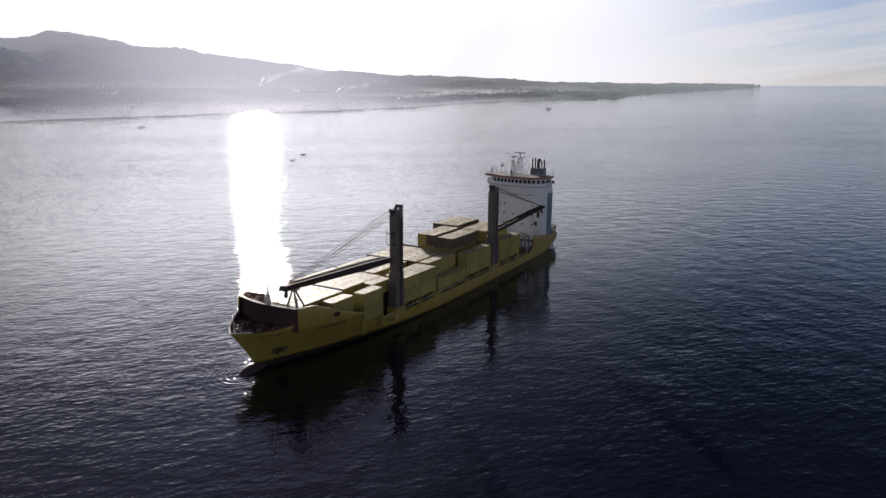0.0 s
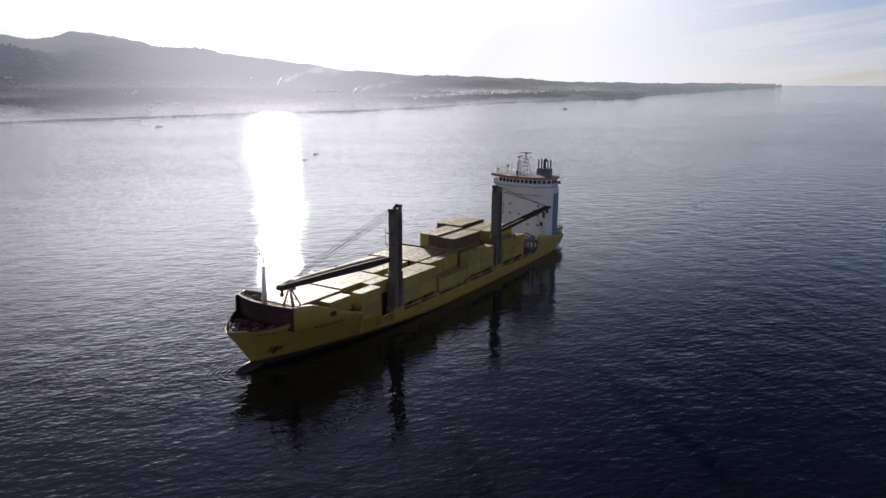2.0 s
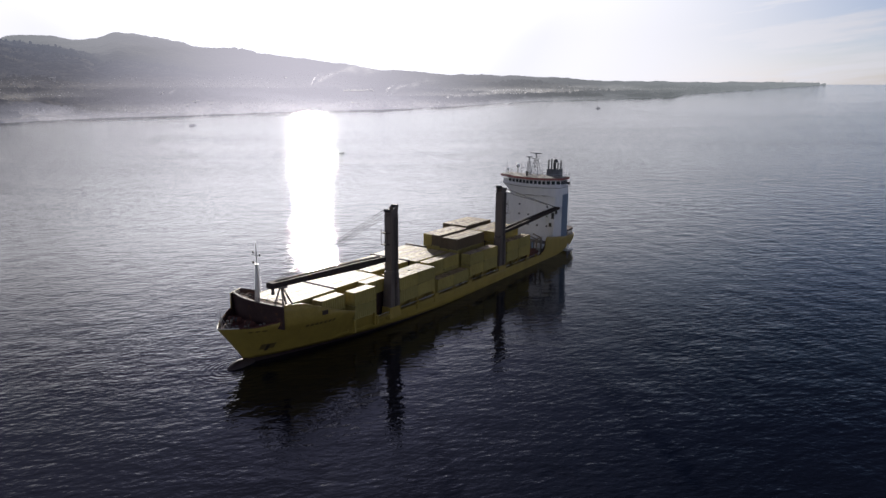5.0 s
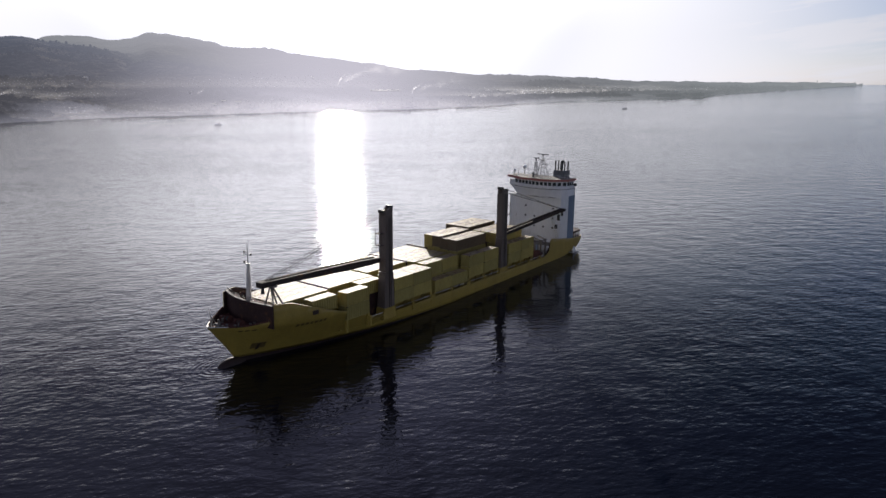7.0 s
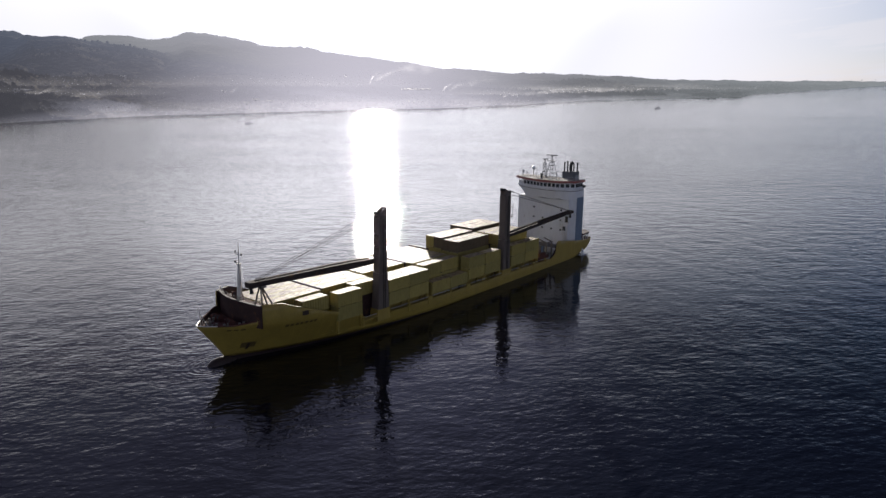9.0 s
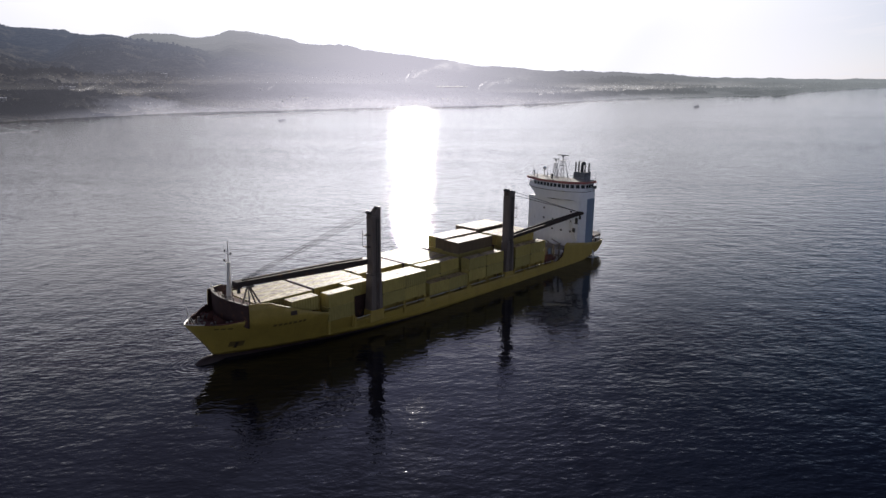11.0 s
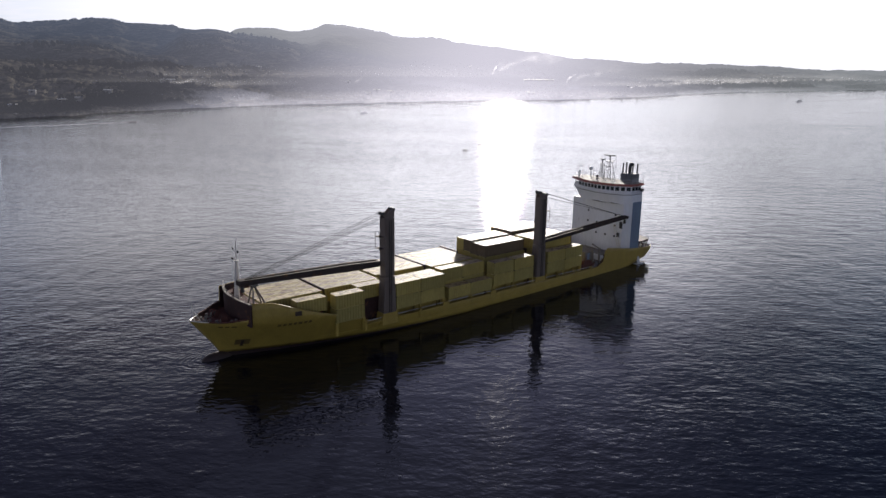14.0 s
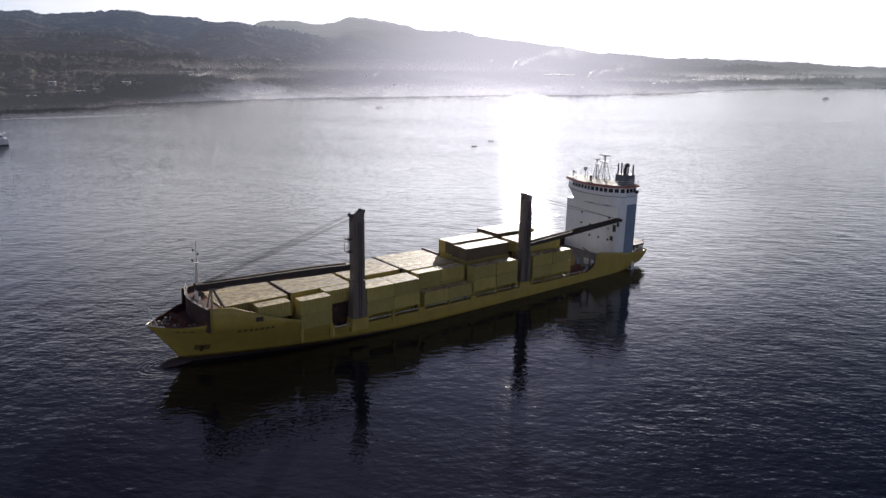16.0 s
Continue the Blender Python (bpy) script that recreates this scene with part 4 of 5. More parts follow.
def build_radar_mast():
    """A tapered lattice tower with the main scanner, and a slimmer one beside it with the small scanner."""
    m = thing("radar_mast", SHIP @ pose(3.0, 1.4, -0.2), "grey twin lattice radar mast on the wheelhouse roof", "mast")
    for cx, cy, foot, head, top, levels in ((76.6, 0.0, 1.3, 0.35, 27.6, (22.9, 24.0, 25.1, 26.2, 27.0)), (75.7, 1.75, 0.55, 0.3, 26.9, (23.2, 24.4, 25.5, 26.4))):
        for sx, sy in ((-1, -1.2), (-1, 1.2), (1, -1.2), (1, 1.2)):
            part("leg", tube(B(), (cx + sx * 0.9 * foot, cy + sy * 0.9 * foot, 22.0), (cx + sx * 0.9 * head, cy + sy * 0.9 * head, top), 0.09, 0.07, 6), MAST, m)
        kl, zl = foot, 22.0
        for z in levels:
            k = foot + (head - foot) * (z - 22.0) / (top - 22.0)
            bm = B()
            for s in (-1, 1):
                tube(bm, (cx - 0.9 * k, cy + s * 1.08 * k, z), (cx + 0.9 * k, cy + s * 1.08 * k, z), 0.05, sides=4)
                tube(bm, (cx + s * 0.9 * k, cy - 1.08 * k, z), (cx + s * 0.9 * k, cy + 1.08 * k, z), 0.05, sides=4)
            part("cross_bar", bm, MAST, m)
            part("diagonal", tube(B(), (cx - 0.9 * kl, cy - 1.08 * kl, zl), (cx - 0.9 * k, cy + 1.08 * k, z), 0.04, sides=4), MAST, m)
            kl, zl = k, z
    part("platform", box(B(), 75.7, 77.5, -1.0, 1.0, 27.5, 27.62), MAST, m)
    for y in (-1.0, 1.0):
        part("platform_rail", tube(B(), (75.7, y, 28.3), (77.5, y, 28.3), 0.04, sides=4), MAST, m)
        for x in (75.7, 77.5):
            part("rail_post", tube(B(), (x, y, 27.6), (x, y, 28.3), 0.04, sides=4), MAST, m)
    part("pole", tube(B(), (76.6, 0, 27.6), (76.6, 0, 28.9), 0.16, 0.12, 8), MAST, m)
    gear = part("gearbox", box(B(), 76.3, 76.9, -0.3, 0.3, 28.7, 29.0), MAST, m, bevel=0.05)
    part("scanner", box(B(), 76.45, 76.75, -1.9, 1.9, 29.0, 29.24), MAST, gear, "radar scanner bar")
    part("platform", box(B(), 75.1, 76.3, 1.15, 2.35, 26.85, 26.95), MAST, m)
    part("lower_pole", tube(B(), (75.7, 1.75, 26.9), (75.7, 1.75, 27.8), 0.14, 0.12, 6), MAST, m)
    gear = part("gearbox", box(B(), 75.45, 75.95, 1.5, 2.0, 27.6, 27.9), MAST, m, bevel=0.05)
    part("lower_scanner", box(B(), 75.55, 75.85, 0.75, 2.75, 27.9, 28.1), MAST, gear, "small radar scanner bar")
    part("yard", tube(B(), (76.6, -2.2, 26.2), (76.6, 2.2, 26.2), 0.05, sides=5), MAST, m)
    part("whip_aerial", tube(B(), (76.6, -2.1, 26.2), (76.6, -2.1, 28.0), 0.03, sides=4), MAST, m)
    return m


def build_funnel():
    f = thing("funnel", SHIP, "dark grey funnel with a cluster of exhaust pipes", "funnel")
    bm = B()
    prism(bm, [(80.3, -5.4), (83.6, -5.4), (83.6, -1.7), (80.3, -1.7)], 4.2, 24.5)
    part("casing", bm, FUNNEL, f, bevel=0.1)
    for px, py, r, hh in ((80.7, -2.2, 0.2, 27.2), (81.0, -3.0, 0.2, 27.5), (81.2, -4.9, 0.18, 26.6), (83.2, -4.9, 0.22, 27.0), (80.15, -4.4, 0.16, 26.4)):
        part("exhaust_pipe", tube(B(), (px, py, 24.4), (px, py, hh), r, sides=8), STEEL, f)
    bm = B()
    prev = (81.8, -3.6, 24.4)
    for k in range(9):
        a = math.pi * k / 8
        cur = (81.8 + 0.55 - 0.55 * math.cos(a), -3.6, 26.4 + 0.55 * math.sin(a))
        tube(bm, prev, cur, 0.42, sides=10)
        prev = cur
    part("uptake", bm, STEEL, f, "bent main uptake")
    return f


def build_foremast():
    m = thing("foremast", SHIP, "pale grey tapered foremast on the forecastle", "mast")
    part("post", tube(B(), (-26.5, 0.0, 9.5), (-26.2, 0.1, 16.6), 0.52, 0.24, 12), CREAM, m)
    part("topmast", tube(B(), (-26.2, 0.1, 16.6), (-26.1, 0.2, 20.4), 0.1, 0.05, 8), CREAM, m)
    part("platform", tube(B(), (-26.2, 0.1, 16.5), (-26.2, 0.1, 16.65), 0.42, 0.42, 12), CREAM, m)
    part("yard", tube(B(), (-26.2, -1.0, 18.2), (-26.2, 1.3, 18.2), 0.06, sides=6), CREAM, m)
    part("lantern", tube(B(), (-26.2, -0.8, 18.2), (-26.2, -0.8, 18.6), 0.16, sides=8), STEEL, m)
    part("lantern", tube(B(), (-26.55, 0.5, 18.6), (-26.55, 0.5, 19.0), 0.14, sides=8), STEEL, m)
    part("lantern_bracket", tube(B(), (-26.15, 0.15, 18.6), (-26.6, 0.55, 18.6), 0.05, sides=5), CREAM, m)
    shelf = part("lamp_shelf", box(B(), -26.95, -26.1, 0.05, 0.45, 16.9, 16.97), MAST, m)
    part("floodlight", box(B(), -26.98, -26.7, 0.1, 0.4, 16.97, 17.25), JIB, shelf, bevel=0.04)
    part("shelf_stay", tube(B(), (-26.9, 0.25, 16.9), (-26.35, 0.2, 16.3), 0.03, sides=4), MAST, m)
    for k in range(13):
        part("rung", box(B(), -26.25, -25.85, -0.62 + 0.015 * k, -0.55 + 0.015 * k, 9.9 + 0.5 * k, 9.94 + 0.5 * k), CREAM, m)
    return m


def build_boom_rest():
    r = thing("boom_rest", SHIP, "worn grey A-frame boom rest under the jib head", "boom rest")
    for x0, y0 in ((-26.3, -6.6), (-26.3, -4.0), (-23.8, -6.3), (-23.8, -4.3)):
        part("leg", tube(B(), (x0, y0, 9.5), (-25.7 + 0.12 * (x0 + 25), -5.35 + 0.12 * (y0 + 5.3), 13.3), 0.17, 0.15, 8), DECK_GREEN, r)
    part("brace", tube(B(), (-26.0, -6.1, 11.2), (-26.0, -4.6, 11.2), 0.08, sides=6), DECK_GREEN, r)
    part("brace", tube(B(), (-24.6, -5.9, 11.2), (-24.6, -4.7, 11.2), 0.08, sides=6), DECK_GREEN, r)
    part("cradle", box(B(), -26.3, -25.1, -6.3, -4.5, 13.25, 13.5), DECK_GREEN, r)
    for y in (-6.3, -4.6):
        part("cradle_horn", box(B(), -26.1, -25.3, y, y + 0.14, 13.5, 14.3), DECK_GREEN, r)
    return r


build_house()
build_radar_mast()
build_funnel()
build_foremast()
build_boom_rest()


# ---- fittings on the ship ----
def hull_plate(x0, x1, z0, z1, out=0.03, n=6, side=-1):
    """A thin plate that follows the hull's side."""
    bm = B()
    rows = []
    for i in range(n + 1):
        x = x0 + (x1 - x0) * i / n
        row = []
        for z in (z0, z1):
            b = half_breadth(x, z)
            row += [bm.verts.new((x, side * (b + out), z)), bm.verts.new((x, side * (b - 0.02), z))]
        rows.append(row)
    for a, b in zip(rows, rows[1:]):
        for p, q in ((0, 2), (2, 3), (3, 1), (1, 0)):
            bm.faces.new((a[p], b[p], b[q], a[q]))
    for r in (rows[0], rows[-1]):
        bm.faces.new((r[0], r[2], r[3], r[1]))
    return bm


def hull_fittings():
    for side in (-1, 1):
        for x, w in ((-5.6, 0.5), (7.4, 0.5), (14.0, 1.5), (20.9, 0.5), (27.3, 1.6), (34.1, 0.5), (48.0, 0.5), (54.5, 0.5), (60.2, 0.5)):
            bm = B()
            y0, y1 = sorted((side * 9.45, side * 9.86))
            box(bm, x - w / 2, x + w / 2, y0, y1, 1.9, 3.75)
            part("bulwark_post", bm, HULL_YELLOW, ship, bevel=0.04)
        for a, b in ((-5.3, -2.0), (2.0, 7.1), (7.7, 13.2), (14.8, 20.6), (21.2, 26.4), (28.2, 33.8), (34.4, 40.3), (44.3, 47.7), (48.3, 54.2), (54.8, 59.9), (60.5, 62.6)):
            bm = B()
            y0, y1 = sorted((side * 9.35, side * 9.9))
            box(bm, a, b, y0, y1, 2.98, 3.14)
            part("bulwark_rail", bm, HULL_YELLOW, ship)
            part("passage_rail", tube(B(), (a, side * 9.6, 3.62), (b, side * 9.6, 3.62), 0.06, sides=5), CREAM, ship)
        # rubbing strake
        part("strake", hull_plate(-14, 62, 1.55, 1.68, 0.07, 40, side), HULL_YELLOW, ship)
        # fairlead and anchor pocket in the bow: dark plates that paint their shaded hollows
        part("fairlead", hull_plate(-19.9, -18.7, 7.5, 8.3, 0.05, 3, side), HULL_BOTTOM, ship, "dark plate painted as the shaded fairlead opening")
        part("anchor_pocket", hull_plate(-28.3, -26.0, 1.9, 3.1, 0.04, 4, side), LETTER, ship, "dark plate painted as the shaded anchor pocket")
        part("shackle", hull_plate(-27.4, -27.0, 1.6, 2.9, 0.2, 2, side), HULL_BOTTOM, ship, "stowed anchor")
        for a, b in ((-22.6, -22.0), (-21.7, -21.1), (-20.8, -20.2), (-19.9, -19.4), (-19.1, -18.4), (-18.1, -17.5), (-17.2, -16.7)):
            part("name_bar", hull_plate(a, b, 5.65, 6.2, 0.025, 2, side), LETTER, ship, "dark bar of the ship's lettering")
        for a, b in ((-31.4, -30.8), (-30.5, -29.9), (-29.6, -28.9)):
            part("name_bar", hull_plate(a, b, 6.1, 6.4, 0.025, 2, side), LETTER, ship)
        part("bow_bulwark_rail", hull_cap(side, -32.8, -27.5), DECK_RED, ship)
        part("bow_bulwark_rail", hull_cap(side, -35.1, -32.8, 0.09), CREAM, ship, "pale pipe rail round the stem")


def hull_cap(side, x0, x1, r=0.16):
    """The rail that caps the bow bulwark."""
    bm = B()
    pts = []
    for i in range(15):
        x = x0 + (x1 - x0) * i / 14
        z = side_top(x)
        pts.append(Vector((x, side * max(0.0, half_breadth(x, z) - 0.05), z)))
    for a, b in zip(pts, pts[1:]):
        tube(bm, a, b, r, sides=6)
    return bm


hull_fittings()


def hatches():
    """Hatch coamings and covers that carry the inner container rows."""
    for x0, x1, yw in ((-11.2, 1.4, 6.6), (1.7, 14.1, 6.6), (14.8, 27.2, 6.6), (28.2, 40.6, 6.6), (44.6, 57.0, 6.6), (58.0, 63.0, 6.0)):
        part("hatch_coaming", box(B(), x0 + 0.3, x1 - 0.3, -yw + 0.2, yw - 0.2, 1.9, 3.6), DECK_RED, ship)
        for k in range(2):
            a = x0 + (x1 - x0) * k / 2
            part("hatch_cover", box(B(), a + 0.05, a + (x1 - x0) / 2 - 0.05, -yw, yw, 3.6, 4.42), DECK_RED, ship, bevel=0.05)
    part("hatch_coaming", box(B(), -23.8, -12.0, -4.2, 4.2, 3.4, 6.3), DECK_RED, ship)
    for k in range(2):
        part("hatch_cover", box(B(), -24.1 + 6.15 * k, -18.0 + 6.15 * k, -4.6, 6.0, 6.3, 7.08), DECK_RED, ship, bevel=0.05)
    for x in (-11.7, -5.85, 1.7, 7.6, 13.5, 27.6, 33.6, 39.8, 44.6, 50.6, 56.6):
        part("container_stool", box(B(), x - 0.15, x + 0.35, -9.4, -8.9, 1.9, 4.43), HULL_YELLOW, ship)
        part("container_stool", box(B(), x - 0.15, x + 0.35, -7.5, -7.1, 1.9, 4.43), HULL_YELLOW, ship)
    for x in (14.9, 20.8, 26.7):
        part("container_stool", box(B(), x - 0.15, x + 0.35, -9.4, -8.9, 1.9, 3.88), HULL_YELLOW, ship)
    part("container_stool", box(B(), -18.6, -13.2, -6.9, -5.8, 3.5, 6.98), DECK_RED, ship)
    part("container_stool", box(B(), -5.5, 0.3, -6.8, -4.6, 1.9, 7.08), BREAKWATER, ship, "dark solid block beside the crane")


hatches()


def sun_baffle():
    """Plates added inside the side passages, under the outer container rows, to block the low sun."""
    for side in (-1, 1):
        for x0, x1 in ((2.0, 13.6), (14.6, 27.0), (28.0, 40.4), (44.2, 62.4)):
            y0, y1 = sorted((side * 6.72, side * 6.9))
            part("sun_baffle", box(B(), x0, x1, y0, y1, 1.9, 4.4), HULL_YELLOW, ship)


sun_baffle()


def lashing_bridge(x, y0, y1, z):
    b = thing("lashing_bridge", SHIP, "dark steel lashing bridge between two container bays", "lashing bridge", "lashing bridges")
    part("beam", box(B(), x - 0.16, x + 0.16, y0, y1, z - 0.35, z), BREAKWATER, b)
    part("walkway", box(B(), x - 0.28, x + 0.28, y0 + 0.2, y1 - 0.2, z - 0.5, z - 0.42), BREAKWATER, b)
    n = max(2, round((y1 - y0) / 2.5))
    for i in range(n + 1):
        y = y0 + 0.2 + (y1 - y0 - 0.4) * i / n
        part("post", box(B(), x - 0.12, x + 0.12, y - 0.1, y + 0.1, 1.9, z - 0.35), BREAKWATER, b)
    return b


lashing_bridge(-11.35, -4.0, 9.0, 9.75)
lashing_bridge(14.45, -2.0, 9.3, 9.8)
lashing_bridge(27.75, 3.0, 9.4, 9.9)
lashing_bridge(43.1, -4.0, 10.2, 9.6)


def winch(x, y, z, along):
    w = thing("mooring_winch", SHIP @ pose(x, y, z, 0, 0, along), "dark red mooring winch on the deck", "winch", "mooring winches")
    part("drum", tube(B(), (-0.7, 0, 0.65), (0.7, 0, 0.65), 0.42, sides=14), STEEL, w)
    for s in (-0.75, 0.0, 0.75):
        part("flange", tube(B(), (s - 0.05, 0, 0.65), (s + 0.05, 0, 0.65), 0.62, sides=16), DECK_RED, w)
    part("motor", box(B(), 0.85, 1.5, -0.35, 0.35, 0.3, 1.0), DECK_RED, w, bevel=0.05)
    part("bed", box(B(), -1.0, 1.55, -0.6, 0.6, 0, 0.28), DECK_RED, w)
    return w


w0 = winch(-29.9, -1.9, 6.5, 80)
for x, y, z, a in ((-29.9, 1.9, 6.5, 100), (83.0, -4.5, 4.2, 10), (83.0, 4.5, 4.2, -10), (-25.3, 2.4, 9.6, 90)):
    copy_thing(w0, SHIP @ pose(x, y, z, 0, 0, a))


def bollard(x, y, z):
    b = thing("bollard", SHIP @ pose(x, y, z), "worn grey twin bollard on the mooring deck", "bollard", "bollards")
    part("bed", box(B(), -0.7, 0.7, -0.3, 0.3, 0, 0.1), DECK_GREEN, b)
    for s in (-0.4, 0.4):
        part("post", tube(B(), (s, 0, 0.1), (s, 0, 0.75), 0.2, 0.24, 10), DECK_GREEN, b)
    return b


b0 = bollard(-32.4, -1.0, 6.5)
for x, y, z in ((-32.4, 1.0, 6.5), (-30.9, -2.3, 6.5), (-30.9, 2.3, 6.5), (-28.8, -3.7, 6.5), (81.5, -8.2, 4.2), (85.2, -6.5, 4.2), (81.5, 8.2, 4.2)):
    copy_thing(b0, SHIP @ pose(x, y, z))


def bow_staff():
    s = thing("bow_staff", SHIP, "white jackstaff with its stays at the stem head", "flagstaff")
    part("staff", tube(B(), (-34.3, 0, 6.5), (-34.5, 0, 10.2), 0.07, 0.04, 6), CREAM, s)
    for y in (-0.9, 0.9):
        part("stay", tube(B(), (-33.2, y, 6.5), (-34.4, 0, 9.2), 0.04, sides=5), CREAM, s)
    return s


bow_staff()


def guard_rail(label, pts, height=1.1, post=1.8):
    """A rail as a thing: each stanchion and each bar of its own."""
    g = thing("guard_rail", SHIP, label, "railing", "guard rails")
    for a, b in zip(pts, pts[1:]):
        a, b = Vector(a), Vector(b)
        n = max(1, round((b - a).length / post))
        for i in range(n):
            p = a + (b - a) * i / n
            part("stanchion", tube(B(), p, p + Vector((0, 0, height)), 0.05, sides=5), DECK_GREEN, g)
        for k in range(3):
            h = Vector((0, 0, height * (k + 1) / 3))
            part("bar", tube(B(), a + h, b + h, 0.035, sides=5), DECK_GREEN, g)
    return g


guard_rail("worn grey guard rail on top of the breakwater", [(-27.1, -7.0, 10.55), (-28.3, -2.5, 10.55), (-27.9, 2.5, 10.55), (-26.2, 6.8, 10.55)], 0.9)


def stern_gallery():
    """The mooring deck's roof behind the tower, on white posts."""
    g = thing("stern_canopy", SHIP, "dark-edged canopy on white posts over the stern mooring deck", "canopy")
    outline = [(80.7, -9.3), (84.8, -9.0), (86.6, -7.2), (87.2, 0), (86.6, 7.2), (84.8, 9.0), (80.7, 9.3)]
    part("roof", prism(B(), outline, 6.75, 7.25), BREAKWATER, g)
    for x, y in ((81.2, -9.1), (83.0, -9.0), (84.7, -8.7), (86.1, -7.2), (86.8, -2.5), (86.8, 2.5), (86.1, 7.2), (84.7, 8.7), (83.0, 9.0), (81.2, 9.1)):
        part("post", box(B(), x - 0.1, x + 0.1, y - 0.1, y + 0.1, 4.2, 6.75), CREAM, g)
    for (ax, ay), (bx, by) in zip(outline, outline[1:]):
        part("roof_rail", tube(B(), (ax, ay, 8.05), (bx, by, 8.05), 0.04, sides=5), STEEL, g)
        part("rail_post", tube(B(), (bx, by, 7.25), (bx, by, 8.05), 0.04, sides=5), STEEL, g)
    return g


stern_gallery()


def deck_gear():
    """Frames, locker and lifeboat on the open deck before the poop."""
    d = thing("davit_frame", SHIP, "grey-white davit frame at the break of the poop", "davit")
    for x in (61.6, 64.2):
        part("upright", box(B(), x - 0.15, x + 0.15, -9.2, -8.8, 1.9, 7.6), DECK_GREEN, d)
        part("arm", tube(B(), (x, -9.0, 7.5), (x, -6.5, 8.3), 0.16, sides=6), DECK_GREEN, d)
    part("head_beam", box(B(), 61.4, 64.4, -9.2, -8.85, 7.4, 7.7), DECK_GREEN, d)
    l = thing("deck_locker", SHIP, "pale blue steel deck locker by the poop", "locker")
    part("body", box(B(), 60.2, 62.8, -7.8, -5.4, 4.3, 6.9), DECK_GREEN, l, bevel=0.05)
    part("door", box(B(), 61.0, 61.9, -7.84, -7.78, 4.5, 6.5), BLUE, l)
    r = thing("rescue_boat", SHIP, "dark red rescue boat in its cradle on deck", "boat")
    bm = B()
    prism(bm, [(57.2, -8.9), (58.0, -9.3), (62.0, -9.3), (63.0, -8.6), (62.0, -7.6), (58.0, -7.6)], 3.2, 4.3, [(56.9, -8.7), (57.9, -9.5), (62.1, -9.5), (63.4, -8.5), (62.1, -7.4), (57.9, -7.4)])
    part("hull", bm, DECK_RED, r, bevel=0.08)
    part("cradle", box(B(), 58.4, 61.6, -9.0, -7.9, 1.9, 3.2), STEEL, r)
    part("canopy", prism(B(), [(58.3, -9.2), (61.6, -9.2), (61.6, -7.7), (58.3, -7.7)], 4.3, 5.0, [(58.6, -8.9), (61.2, -8.9), (61.2, -8.0), (58.6, -8.0)]), DECK_RED, r)
    s = thing("accommodation_ladder", SHIP, "white stair stowed on the front of the bridge house", "ladder")
    for dy in (0, 0.7):
        part("stringer", tube(B(), (74.9, -7.6 + dy, 4.4), (74.9, -5.2 + dy, 12.0), 0.07, sides=4), CREAM, s)
    for k in range(14):
        f = (k + 0.5) / 14
        part("tread", box(B(), 74.8, 75.0, -7.6 + 2.4 * f, -6.9 + 2.4 * f, 4.4 + 7.6 * f, 4.44 + 7.6 * f), CREAM, s)
    for y, z, h in ((-6.9, 11.9, 1.6), (-4.0, 12.6, 0.8), (-6.2, 9.2, 1.0)):
        v = thing("wall_box", SHIP, "dark equipment box on the white tower front", "equipment box", "tower boxes")
        part("body", box(B(), 74.85, 75.2, y - 0.35, y + 0.35, z - h / 2, z + h / 2), STEEL, v)
        part("bracket", box(B(), 74.95, 75.2, y - 0.5, y + 0.5, z - h / 2 - 0.12, z - h / 2), STEEL, v)


deck_gear()


def roof_gear():
    for x, y, h, label in ((76.6, 9.4, 4.0, "tall whip aerial on the wheelhouse roof"), (76.0, 7.4, 2.2, "short whip aerial on the wheelhouse roof"), (77.5, 5.0, 3.8, "tall whip aerial on the wheelhouse roof"), (80.0, -9.2, 2.4, "short whip aerial on the wheelhouse roof"), (75.6, -2.8, 2.6, "short whip aerial on the wheelhouse roof")):
        a = thing("whip_aerial", SHIP @ pose(x, y, 22.6), label, "aerial", "roof aerials")
        part("base", tube(B(), (0, 0, 0), (0, 0, 0.5), 0.12, 0.1, 6), CREAM, a)
        part("rod", tube(B(), (0, 0, 0.5), (0, 0, h), 0.06, 0.03, 5), STEEL, a)
    for x, y, h, r in ((78.6, 6.8, 1.95, 0.55), (76.6, 9.0, 1.2, 0.35)):
        d = thing("satellite_dome", SHIP @ pose(x, y, 22.6), "white satellite dome on a post", "aerial dome", "satellite domes")
        part("post", tube(B(), (0, 0, 0), (0, 0, h), 0.12, sides=8), CREAM, d)
        bm = B()
        bmesh.ops.create_uvsphere(bm, u_segments=14, v_segments=9, radius=r, matrix=pose(0, 0, h + r * 0.7))
        part("dome", bm, WHITE, d, smooth=True)
    v = thing("ventilator", SHIP @ pose(75.6, 2.2, 22.6), "dark mushroom ventilator on the wheelhouse roof", "ventilator")
    part("trunk", tube(B(), (0, 0, 0), (0, 0, 1.0), 0.3, sides=10), STEEL, v)
    part("cowl", tube(B(), (0, 0, 1.0), (0, 0, 1.35), 0.5, 0.3, 12), STEEL, v)


roof_gear()


